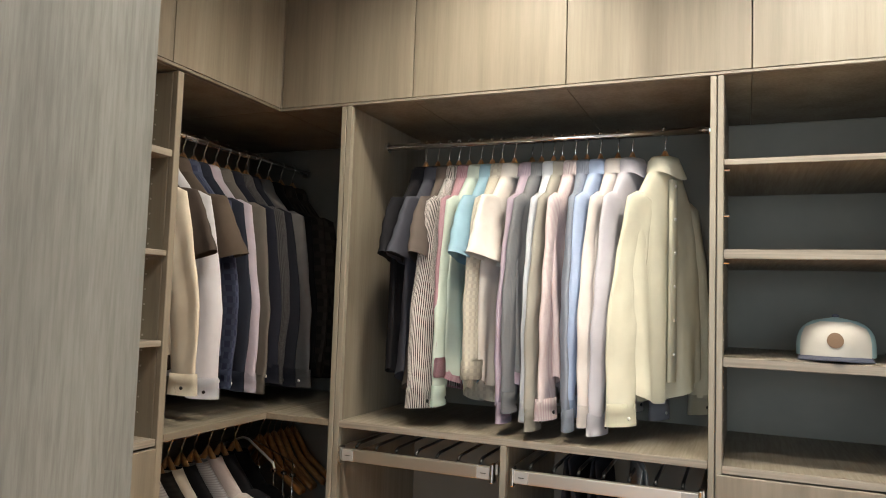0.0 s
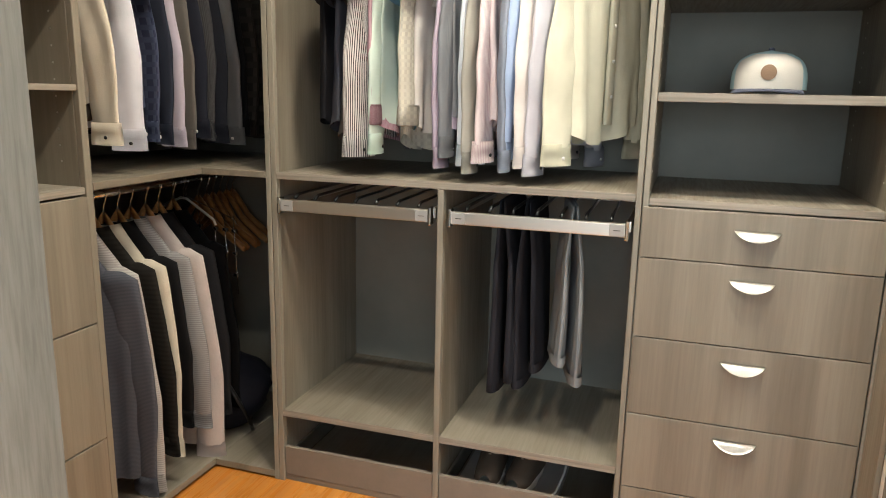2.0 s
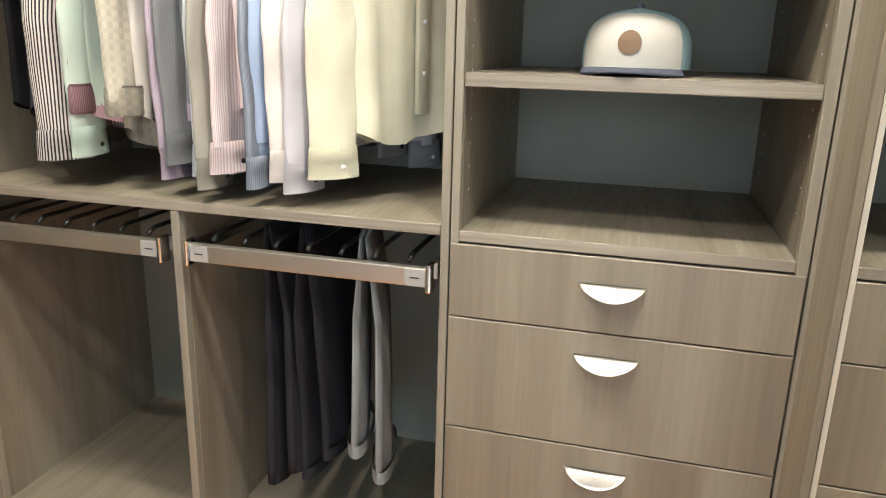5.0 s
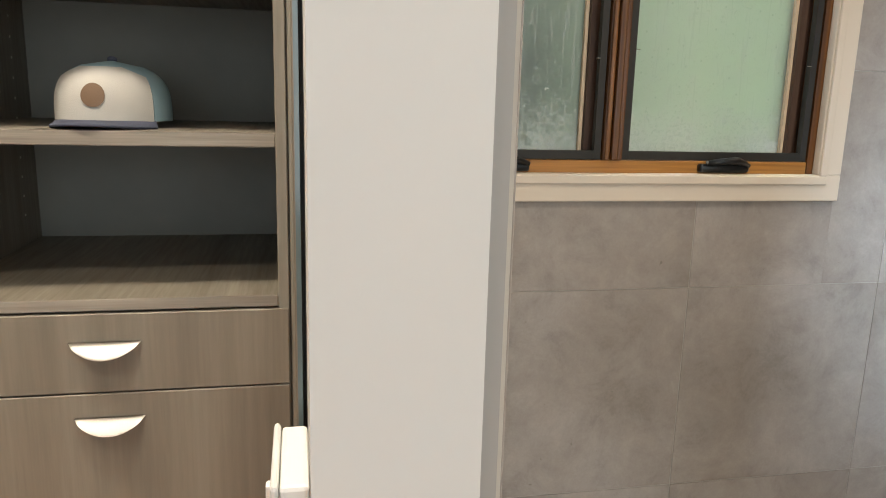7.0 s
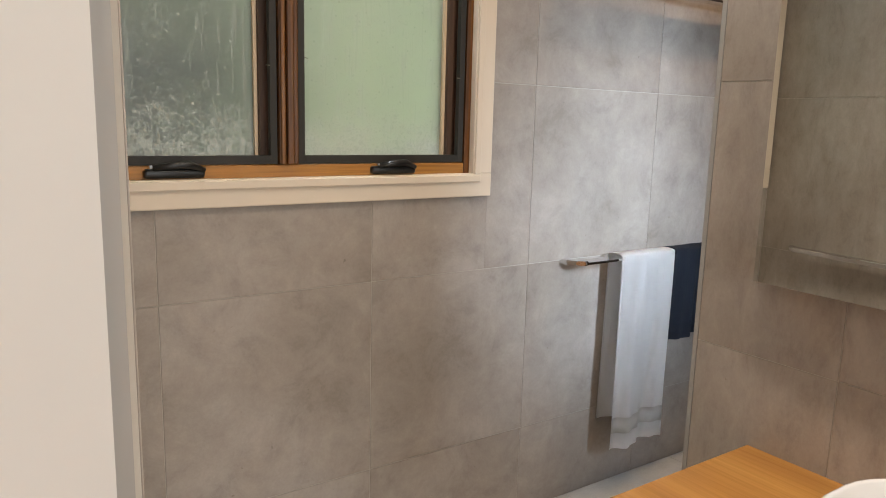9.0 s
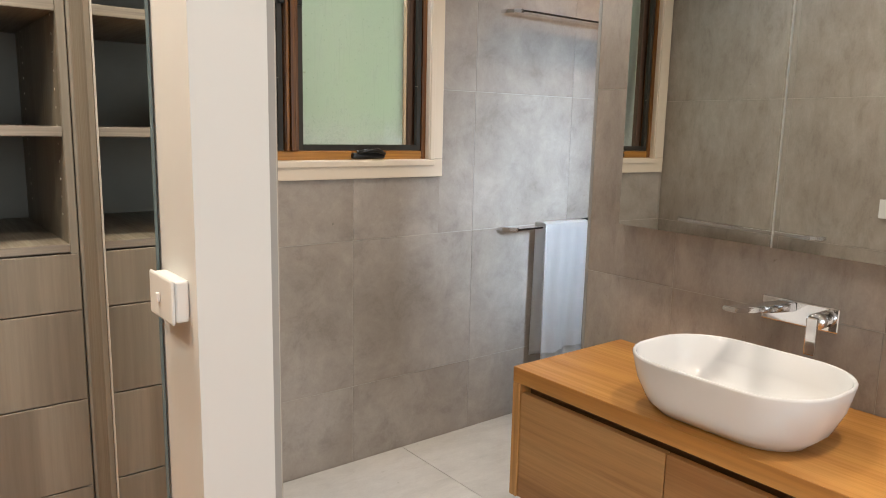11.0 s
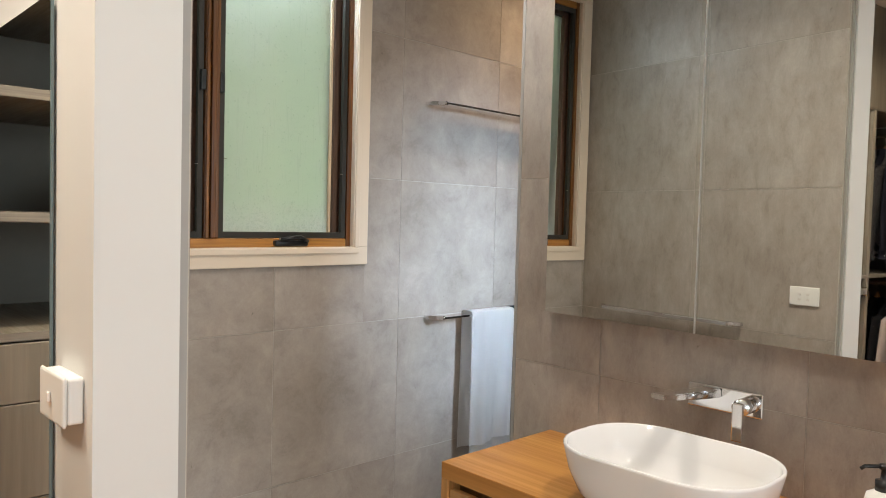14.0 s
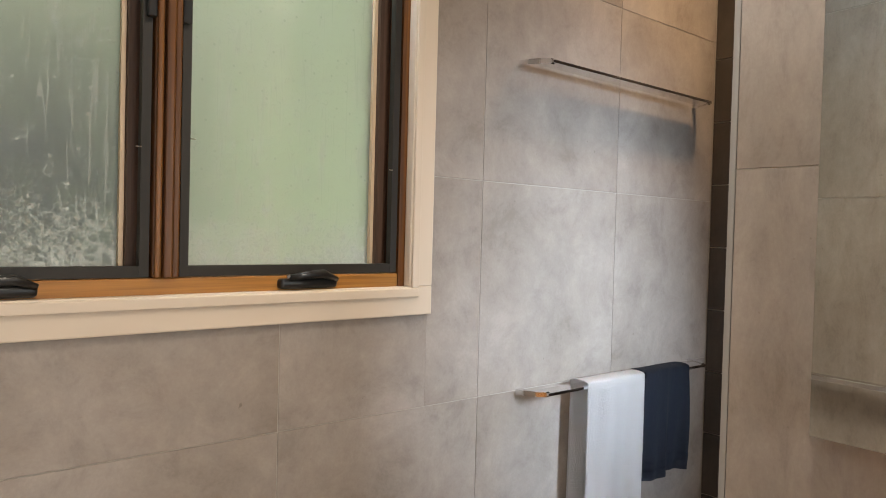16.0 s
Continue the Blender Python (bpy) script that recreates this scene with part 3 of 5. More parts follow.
fmask = ramp(FROST, ad2.outputs[0], [(0.69, (0, 0, 0)), (0.90, (0.95, 0.95, 0.95))])
crusty = FROST.node_tree.nodes.new("ShaderNodeBsdfTranslucent")
crusty.inputs[0].default_value = (0.86, 0.90, 0.88, 1)
crustd = FROST.node_tree.nodes.new("ShaderNodeBsdfDiffuse")
crustd.inputs[0].default_value = (0.80, 0.82, 0.80, 1)
cmix = FROST.node_tree.nodes.new("ShaderNodeMixShader")
wire(FROST, crusty.outputs[0], cmix.inputs[1]), wire(FROST, crustd.outputs[0], cmix.inputs[2])
fmix = FROST.node_tree.nodes.new("ShaderNodeMixShader")
wire(FROST, mixc(FROST, mixc(FROST, fmask, speck, 1.0, "LIGHTEN"), scratch, 1.0, "LIGHTEN"), fmix.inputs[0])
wire(FROST, fb.outputs[0], fmix.inputs[1]), wire(FROST, cmix.outputs[0], fmix.inputs[2])
wire(FROST, fmix.outputs[0], FROST.node_tree.nodes["Material Output"].inputs[0])
for x0, x1, sx in ((WX0 + 0.022, MX - 0.030, 0), (MX + 0.030, WX1 - 0.022, 1)):
    sash = part("screen_frame", box_bm(x0, YJ + 0.004, WZ0 + 0.034, x0 + 0.018, YJ + 0.022, WZ1 - 0.032), BLACKM, win, "black flyscreen frame")
    part("frame_bar", box_bm(x1 - 0.018, YJ + 0.004, WZ0 + 0.034, x1, YJ + 0.022, WZ1 - 0.032), BLACKM, sash)
    part("frame_bar", box_bm(x0 + 0.0185, YJ + 0.004, WZ0 + 0.034, x1 - 0.0185, YJ + 0.022, WZ0 + 0.056), BLACKM, sash)
    part("frame_bar", box_bm(x0 + 0.0185, YJ + 0.004, WZ1 - 0.054, x1 - 0.0185, YJ + 0.022, WZ1 - 0.032), BLACKM, sash)
    st = part("stile", box_bm(x0, YJ + 0.05, WZ0 + 0.034, x0 + 0.03, YJ + 0.10, WZ1 - 0.032), BROWN, win, "dark timber sash stile")
    part("stile", box_bm(x1 - 0.03, YJ + 0.05, WZ0 + 0.034, x1, YJ + 0.10, WZ1 - 0.032), BROWN, win)
    part("rail", box_bm(x0 + 0.031, YJ + 0.05, WZ0 + 0.034, x1 - 0.031, YJ + 0.10, WZ0 + 0.05), BROWN, win)
    part("rail", box_bm(x0 + 0.031, YJ + 0.05, WZ1 - 0.062, x1 - 0.031, YJ + 0.10, WZ1 - 0.032), BROWN, win)
    part("glazing_bead", box_bm(x1 - 0.040, YJ + 0.062, WZ0 + 0.051, x1 - 0.031, YJ + 0.0735, WZ1 - 0.063), CLIGHT, win, "pale timber glazing bead")
    pane = part("pane", box_bm(x0 + 0.031, YJ + 0.074, WZ0 + 0.0505, x1 - 0.031, YJ + 0.079, WZ1 - 0.0625), FROST, win, "frosted glass pane with mineral marks")
    part("wire_clip", tube_bm([(x0 + 0.0175, YJ + 0.003, 1.50 + 0.03 * sx), (x0 + 0.028, YJ + 0.003, 1.50 + 0.03 * sx)], 0.0012, 6), WIRE2, win)
    part("wire_clip", tube_bm([(x1 - 0.028, YJ + 0.003, 1.505), (x1 - 0.0175, YJ + 0.003, 1.505)], 0.0012, 6), WIRE2, win)
    cx = x0 + 0.004 if sx else x1 - 0.004
    part("catch", box_bm(cx - 0.009, YJ - 0.010, 1.755, cx + 0.009, YJ + 0.0035, 1.825, 0.003, 2), BLACK, win, "black sash catch")
    pane.visible_shadow = False
# winders on the sill
for lx in (1.745, 1.30 - 0.17):
    wd = holder("window_winder", (lx, YW, WZ0), "black window winder on the cedar sill", "window winder", "window winders")
    bm = box_bm(lx - 0.075, YW - 0.006, WZ0 + 0.003, lx + 0.07, YW + 0.026, WZ0 + 0.026, 0.008, 3)
    part("housing", bm, BLACK, wd, "", True)
    part("crank_cover", tube_bm([(lx - 0.055, YW - 0.004, WZ0 + 0.028), (lx - 0.01, YW - 0.008, WZ0 + 0.034), (lx + 0.03, YW - 0.008, WZ0 + 0.036), (lx + 0.068, YW - 0.004, WZ0 + 0.022)], [0.007, 0.009, 0.010, 0.006], 10), BLACK, wd, "", True)
    part("screw", tube_bm([(lx - 0.06, YW - 0.0095, WZ0 + 0.032), (lx - 0.06, YW - 0.012, WZ0 + 0.032)], 0.004, 10), CHROME, wd)
# garden light beyond the frosted panes
GARDEN = bpy.data.materials.new("garden_backdrop")
GARDEN.use_nodes = True
gt = GARDEN.node_tree
gt.nodes.remove(gt.nodes["Principled BSDF"])
em = gt.nodes.new("ShaderNodeEmission")
gv = coords(GARDEN, (1, 1, 1))
gn = noise_of(GARDEN, gv, 1.0, 3, 0.6)
gcol = ramp(GARDEN, gn, [(0.34, (0.19, 0.245, 0.155)), (0.5, (0.32, 0.42, 0.26)), (0.66, (0.47, 0.56, 0.39))])
# a dark fence and shed low on one side, open garden on the other
gtc = gt.nodes.new("ShaderNodeTexCoord")
gsp = gt.nodes.new("ShaderNodeSeparateXYZ")
wire(GARDEN, gtc.outputs["Object"], gsp.inputs[0])
gx = nd(GARDEN, "ShaderNodeMapRange")
gx.inputs[1].default_value, gx.inputs[2].default_value = 1.90, 2.28
wire(GARDEN, gsp.outputs[0], gx.inputs[0])
gz = nd(GARDEN, "ShaderNodeMapRange")
gz.inputs[1].default_value, gz.inputs[2].default_value = 1.75, 2.9
wire(GARDEN, gsp.outputs[2], gz.inputs[0])
gm = gt.nodes.new("ShaderNodeMath")
gm.operation = "MAXIMUM"
wire(GARDEN, gx.outputs[0], gm.inputs[0]), wire(GARDEN, gz.outputs[0], gm.inputs[1])
wire(GARDEN, mixc(GARDEN, (0.030, 0.034, 0.033), gcol, gm.outputs[0]), em.inputs[0])
em.inputs[1].default_value = 1.35
wire(GARDEN, em.outputs[0], gt.nodes["Material Output"].inputs[0])
slab("backdrop", -1.5, 4.4, -0.5, 5.5, 4.42, 4.0, GARDEN, "blurred green garden beyond the frosted window")
# ---- vanity ----
VY0, VY1, VF = 0.266, 1.766, 1.625
van = holder("vanity", (1.86, 1.0, 0.295), "wall-hung honey oak vanity with two rows of drawers", "vanity")
part("benchtop", box_bm(VF, VY0, 0.637, VX - 0.001, VY1, 0.682, 0.002, 2), OAK, van, "honey oak benchtop")
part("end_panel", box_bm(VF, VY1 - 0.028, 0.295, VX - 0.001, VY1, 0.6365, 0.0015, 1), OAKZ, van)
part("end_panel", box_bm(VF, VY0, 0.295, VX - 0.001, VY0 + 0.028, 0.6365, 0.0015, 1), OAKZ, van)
# carcass takes the darkened oak, for the shade under the benchtop
part("carcass", box_bm(VF + 0.045, VY0 + 0.0285, 0.297, VX - 0.002, VY1 - 0.0285, 0.636), GAPW, van, "oak carcass behind the shadow gap, shade in its colour")
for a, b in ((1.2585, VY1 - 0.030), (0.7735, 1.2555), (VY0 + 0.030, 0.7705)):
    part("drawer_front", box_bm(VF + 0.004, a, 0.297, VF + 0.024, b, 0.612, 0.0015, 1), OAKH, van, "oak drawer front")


def rounded(hx, hy, r, n=8):
    pts = []
    for cx, cy, a0 in ((hx - r, hy - r, 0), (-hx + r, hy - r, 90), (-hx + r, -hy + r, 180), (hx - r, -hy + r, 270)):
        for k in range(n + 1):
            a = radians(a0 + 90 * k / n)
            pts.append((cx + r * math.cos(a), cy + r * math.sin(a)))
    return pts


def loft_bm(cx, cy, rows):
    """Rounded-rectangle sections: rows of (half x, half y, corner radius, z)."""
    bm = bmesh.new()
    rings = [[bm.verts.new((cx + px, cy + py, z)) for px, py in rounded(hx, hy, r)] for hx, hy, r, z in rows]
    n = len(rings[0])
    for r0, r1 in zip(rings, rings[1:]):
        for k in range(n):
            bm.faces.new((r0[k], r0[(k + 1) % n], r1[(k + 1) % n], r1[k]))
    bm.faces.new(rings[0])
    bm.faces.new(rings[-1])
    return bm


BX, BY, BZ = 1.775, 1.182, 0.683
HX, HY = 0.174, 0.238
basin = holder("basin", (BX, BY, BZ), "white glazed ceramic vessel basin on the oak benchtop", "basin")
rows = [(HX - 0.075, HY - 0.075, 0.085, BZ), (HX - 0.058, HY - 0.058, 0.10, BZ + 0.005), (HX - 0.034, HY - 0.034, 0.12, BZ + 0.030), (HX - 0.013, HY - 0.013, 0.135, BZ + 0.08), (HX, HY, 0.145, BZ + 0.137),
        (HX - 0.001, HY - 0.001, 0.145, BZ + 0.142), (HX - 0.005, HY - 0.005, 0.142, BZ + 0.143), (HX - 0.009, HY - 0.009, 0.138, BZ + 0.139), (HX - 0.022, HY - 0.022, 0.11, BZ + 0.085), (HX - 0.042, HY - 0.042, 0.10, BZ + 0.045), (HX - 0.085, HY - 0.085, 0.08, BZ + 0.026), (0.03, 0.03, 0.02, BZ + 0.022)]
part("bowl", loft_bm(BX, BY, rows), CERAM, basin, "", True)
part("waste", lathe_bm(BX, BY, [(0.022, BZ + 0.023), (0.022, BZ + 0.027), (0.016, BZ + 0.029)], 20), CHROME, basin, "chrome waste", True)

# wall tap
tap = holder("wall_tap", (VX, 1.21, 0.89), "chrome wall-mounted basin mixer tap", "tap")
part("wall_plate", box_bm(VX - 0.009, 1.105, 0.858, VX - 0.001, 1.305, 0.922, 0.004, 2), CHROME, tap)
bm = bmesh.new()
sect = []
for q in range(7):
    u = q / 6
    x = VX - 0.009 - u * 0.262
    y = 1.235 + 0.012 * u
    hw = 0.023 - 0.004 * u
    zt = 0.918 + 0.018 * u ** 1.4
    th = 0.024 - 0.012 * u
    sect.append([bm.verts.new((x, y - hw, zt - th)), bm.verts.new((x, y + hw, zt - th)), bm.verts.new((x, y + hw, zt)), bm.verts.new((x, y - hw, zt))])
for a, b in zip(sect, sect[1:]):
    for k in range(4):
        bm.faces.new((a[k], a[(k + 1) % 4], b[(k + 1) % 4], b[k]))
bm.faces.new(sect[0]), bm.faces.new(sect[-1])
bmesh.ops.bevel(bm, geom=bm.edges[:], offset=0.0025, segments=2, affect="EDGES")
part("spout", bm, CHROME, tap)
part("mixer_body", tube_bm([(VX - 0.009, 1.14, 0.89), (VX - 0.062, 1.14, 0.89)], 0.021, 20), CHROME, tap, "", True)
lv = box_bm(VX - 0.078, 1.126, 0.808, VX - 0.066, 1.154, 0.905, 0.004, 2)
part("lever", lv, CHROME, tap)

# mirror cabinet: shallow box with doors standing very slightly open
mc = holder("mirror_cabinet", (2.08, 1.0, 1.06), "mirrored bathroom cabinet above the vanity", "cabinet")
MZ0, MZ1 = 1.062, 2.25
bm = bmesh.new()
foot = [(2.060, 1.757), (VX - 0.001, 1.757), (VX - 0.001, 0.238), (1.966, 0.238)]
lowv = [bm.verts.new((x, y, MZ0 + 0.003)) for x, y in foot]
topv = [bm.verts.new((x, y, MZ1 - 0.003)) for x, y in foot]
bm.faces.new(lowv), bm.faces.new(topv)
for i in range(4):
    bm.faces.new((lowv[i], lowv[(i + 1) % 4], topv[(i + 1) % 4], topv[i]))
part("body", bm, STEEL, mc)
SKEW = 3.6
for i in range(3):
    sk = radians(SKEW)
    turn = Matrix.Translation((2.047, 1.760, 0)) @ Matrix.Rotation(-sk, 4, "Z") @ Matrix.Translation((0, -0.508 * i, 0)) @ Matrix.Rotation(radians((0.45, -0.35, 0.0)[i]), 4, "Z")
    bm = box_bm(0.0, -0.505, MZ0, 0.004, 0.0, MZ1)
    bmesh.ops.transform(bm, matrix=turn, verts=bm.verts)
    dr = part("mirror_door", bm, MIRROR, mc, "mirror-faced door")
    bm = box_bm(0.0045, -0.503, MZ0 + 0.001, 0.008, -0.001, MZ1 - 0.001)
    bmesh.ops.transform(bm, matrix=turn, verts=bm.verts)
    part("door_back", bm, STEEL, dr)
    bm = box_bm(-0.0075, -0.5074, MZ0, 0.004, -0.5053, MZ1, 0.0004, 1)
    bmesh.ops.transform(bm, matrix=turn, verts=bm.verts)
    part("door_edge", bm, ALU, dr, "bright polished door edge")


# ---- rails and towels on the window wall ----
def flat_rail(name, a, b, wall, axis, z, label, metal=CHROME, half=0.0045, reach=0.075):
    """A flat bar held off the wall by two posts; axis x or y runs along the wall."""
    out = -reach if axis == "x" else reach
    r = holder(name, ((a + b) / 2, wall, z) if axis == "x" else (wall, (a + b) / 2, z), label, "towel rail", "towel rails")

    def bx(u0, u1, w0, w1, z0, z1, bev):
        return box_bm(u0, min(wall + w0, wall + w1), z0, u1, max(wall + w0, wall + w1), z1, bev, 2) if axis == "x" else box_bm(min(wall + w0, wall + w1), u0, z0, max(wall + w0, wall + w1), u1, z1, bev, 2)

    part("bar", bx(a + 0.012, b - 0.012, out * 0.48, out * 1.20, z - half, z + half, 0.0015), metal, r)
    for u, w in ((a, 1), (b, -1)):
        # each arm leaves the wall beyond the bar and slants in to meet it
        bm = bmesh.new()
        rings = []
        for q, (along, off) in enumerate(((-0.020, 0.0015), (-0.016, 0.030), (0.0, 0.062), (0.020, 0.084))):
            wide = 0.012 - 0.001 * q
            c = [(u + w * along - wide, z - 0.0075), (u + w * along + wide, z - 0.0075), (u + w * along + wide, z + 0.0075), (u + w * along - wide, z + 0.0075)]
            d = wall + math.copysign(max(0.0015, off * reach / 0.075), out)
            rings.append([bm.verts.new((p, d, h) if axis == "x" else (d, p, h)) for p, h in c])
        for r0, r1 in zip(rings, rings[1:]):
            for k in range(4):
                bm.faces.new((r0[k], r0[(k + 1) % 4], r1[(k + 1) % 4], r1[k]))
        bm.faces.new(rings[0]), bm.faces.new(rings[-1])
        bmesh.ops.bevel(bm, geom=bm.edges[:], offset=0.002, segments=2, affect="EDGES")
        part("arm", bm, metal, r)
    return r


flat_rail("towel_rail", 2.43, 3.30, YW, "x", 1.838, "chrome towel rail high on the tiled wall")
flat_rail("towel_rail", 2.45, 3.32, YW, "x", 0.905, "chrome towel rail holding two towels")
flat_rail("towel_rail", 1.90, 2.56, PXT, "y", 0.925, "chrome towel rail on the partition's tiled side", CHROME, 0.008, 0.048)

TOWEL = mat("white_terry", (0.90, 0.89, 0.88), 0.95)
tn = noise_of(TOWEL, coords(TOWEL, (1, 1, 1)), 170.0, 4, 0.7)
bump(TOWEL, tn, 1.0, 0.007)
NAVY = mat("navy_terry", (0.022, 0.030, 0.048), 0.95)
bump(NAVY, noise_of(NAVY, coords(NAVY, (1, 1, 1)), 320.0, 2), 0.9, 0.004)


def towel(name, x0, x1, zt, front, back, y, material, plain, label, seed):
    """A towel folded over a bar: two hanging layers with soft folds."""
    rnd = random.Random(seed)
    ph = [rnd.uniform(0, 6.28) for _ in range(4)]
    bm = bmesh.new()
    nu, path = 26, []
    for k in range(25):
        path.append((-0.034, zt - front + front * k / 24, 1 - k / 24))
    for k in range(1, 6):
        a = math.pi - math.pi * k / 6
        path.append((0.034 * math.cos(a), zt + 0.008 * math.sin(a), 0))
    for k in range(25):
        path.append((0.034, zt - back * k / 24, k / 24))
    grid = []
    for off, z, f in path:
        row = []
        for i in range(nu + 1):
            u = i / nu
            fold = 0.010 * math.sin(2 * math.pi * 1.6 * u + ph[0]) + 0.005 * math.sin(2 * math.pi * 3.7 * u + ph[1] + 2 * f)
            x = x0 + (x1 - x0) * (u + 0.06 * f * (u - 0.2)) + 0.012 * f * math.sin(3 * f + ph[2]) * (1 if u > 0.5 else 0.3)
            if off > 0:
                x += 0.055 * f * u
            else:
                x -= 0.035 * f * u
            zz = z + 0.006 * f * math.sin(5 * u + ph[3])
            yy = y + off + (fold if off <= 0 else fold * 0.6) * (0.25 + f) - (0.012 * f if off < 0 else 0)
            row.append(bm.verts.new((x, yy, zz)))
        grid.append(row)
    for a, b in zip(grid, grid[1:]):
        for i in range(nu):
            bm.faces.new((a[i], a[i + 1], b[i + 1], b[i]))
    border = bmesh.new()
    strip = [[border.verts.new(v.co + Vector((0, -0.0012, 0))) for v in row] for row in grid[2:5]]
    for a, b in zip(strip, strip[1:]):
        for i in range(nu):
            border.faces.new((a[i], a[i + 1], b[i + 1], b[i]))
    bmesh.ops.solidify(border, geom=border.faces[:], thickness=0.002)
    bmesh.ops.solidify(bm, geom=bm.faces[:], thickness=0.007)
    tw = thing(name, bm, material, label, "towel", "towels on the rail", smooth=True)
    part("border", border, plain, tw, "flat woven border", True)
    return tw


towel("towel", 2.63, 2.915, 0.918, 0.725, 0.63, YW - 0.066, TOWEL, MATTW, "white terry hand towel folded over the chrome rail", 3)
towel("towel", 2.925, 3.175, 0.919, 0.345, 0.30, YW - 0.066, NAVY, NAVY, "navy terry hand towel folded over the chrome rail", 8)

# power point on the partition's tiled side
gp = holder("power_point", (PXT, 1.61, 1.07), "white double power point on the grey tiles", "power point")
part("plate", box_bm(PXT + 0.0005, 1.553, 1.035, PXT + 0.010, 1.670, 1.108, 0.003, 2), PLAST, gp)
for yy in (1.595, 1.629):
    for zz in (1.058, 1.078):
        part("switch_button", box_bm(PXT + 0.0105, yy - 0.006, zz - 0.004, PXT + 0.013, yy + 0.006, zz + 0.004, 0.001, 1), MATTW, gp)

# ---- things on the benchtop ----
TOPZ = 0.6825
dx, dy = 1.955, 0.80
dp = holder("soap_dispenser", (dx, dy, TOPZ), "matt white ceramic soap dispenser with a black pump", "soap dispenser")
part("bottle", lathe_bm(dx, dy, [(0.030, TOPZ), (0.034, TOPZ + 0.004), (0.034, TOPZ + 0.098), (0.031, TOPZ + 0.112), (0.020, TOPZ + 0.119), (0.016, TOPZ + 0.121)], 36), MATTW, dp, "", True)
part("collar", lathe_bm(dx, dy, [(0.016, TOPZ + 0.1215), (0.016, TOPZ + 0.142), (0.007, TOPZ + 0.143), (0.006, TOPZ + 0.165), (0.010, TOPZ + 0.166), (0.010, TOPZ + 0.176), (0.003, TOPZ + 0.177)], 20), BLACK, dp, "black pump collar", True)
part("nozzle", tube_bm([(dx, dy, TOPZ + 0.172), (dx - 0.03, dy + 0.028, TOPZ + 0.172), (dx - 0.036, dy + 0.034, TOPZ + 0.166)], 0.004, 8), BLACK, dp, "black pump nozzle", True)
kx, ky = 1.880, 0.735
cup = holder("tumbler", (kx, ky, TOPZ), "matt white ceramic bathroom tumbler", "tumbler")
part("cup", lathe_bm(kx, ky, [(0.030, TOPZ), (0.034, TOPZ + 0.004), (0.036, TOPZ + 0.105), (0.035, TOPZ + 0.107), (0.032, TOPZ + 0.104), (0.030, TOPZ + 0.012), (0.005, TOPZ + 0.010)], 36), MATTW, cup, "", True)
for (bx_, by_, owner, ang0, letters) in ((dx, dy, dp, 206, "SH"), (kx, ky, cup, 206, "SE")):
    for i, ch in enumerate(letters):
        cu = bpy.data.curves.new("raised_letter", "FONT")
        cu.body, cu.size, cu.extrude, cu.align_x = ch, 0.044, 0.0012, "CENTER"
        tmp = new("raised_letter", cu)
        dg = bpy.context.evaluated_depsgraph_get()
        me = bpy.data.meshes.new_from_object(tmp.evaluated_get(dg))
        bpy.data.objects.remove(tmp)
        me.materials.append(MATTW)
        a = radians(ang0 + 38 * i)
        o = new("raised_letter", me)
        o.parent = owner
        o.matrix_basis = Matrix.Translation((0.0348 * math.cos(a), 0.0348 * math.sin(a), 0.018)) @ Matrix.Rotation(a + math.pi / 2, 4, "Z") @ Matrix.Rotation(math.pi / 2, 4, "X")
# succulent in a dark pot
pot = holder("succulent", (1.885, 0.635, TOPZ), "green succulent in a dark pot on the vanity", "plant")
part("pot", lathe_bm(1.885, 0.635, [(0.034, TOPZ), (0.038, TOPZ + 0.004), (0.042, TOPZ + 0.085), (0.039, TOPZ + 0.085), (0.037, TOPZ + 0.07), (0.004, TOPZ + 0.07)], 28), BLACKM, pot, "matt black pot", True)
LEAF = mat("succulent_leaf", (0.16, 0.22, 0.09), 0.5)
wire(LEAF, ramp(LEAF, noise_of(LEAF, coords(LEAF, (1, 1, 1)), 30), [(0.3, (0.12, 0.18, 0.07)), (0.7, (0.28, 0.30, 0.14))]), base_of(LEAF))
rl = random.Random(5)
for k in range(20):
    a, tilt, ln = k * 2.4, 0.25 + 0.045 * k, 0.085 + 0.02 * rl.random()
    p0 = Vector((1.885, 0.635, TOPZ + 0.072))
    dirh = Vector((math.cos(a), math.sin(a), 0))
    pts, rad = [], []
    for q in range(6):
        u = q / 5
        pts.append(p0 + dirh * (0.006 + ln * u * math.sin(tilt)) + Vector((0, 0, ln * u * math.cos(tilt) + 0.008 * u * u)))
        rad.append(0.009 * (0.6 + 0.9 * u - 1.45 * u * u) + 0.0004)
    part("leaf", tube_bm(pts, rad, 6), LEAF, pot, "", True)
# ---- clothes ----
HANGW = grained("hanger_wood", (0.30, 0.14, 0.045), (0.42, 0.21, 0.075), (0.52, 0.29, 0.12), "x", 0.35)
WIRE = mat("polished_wire", (0.75, 0.75, 0.76), 0.15, 1.0)


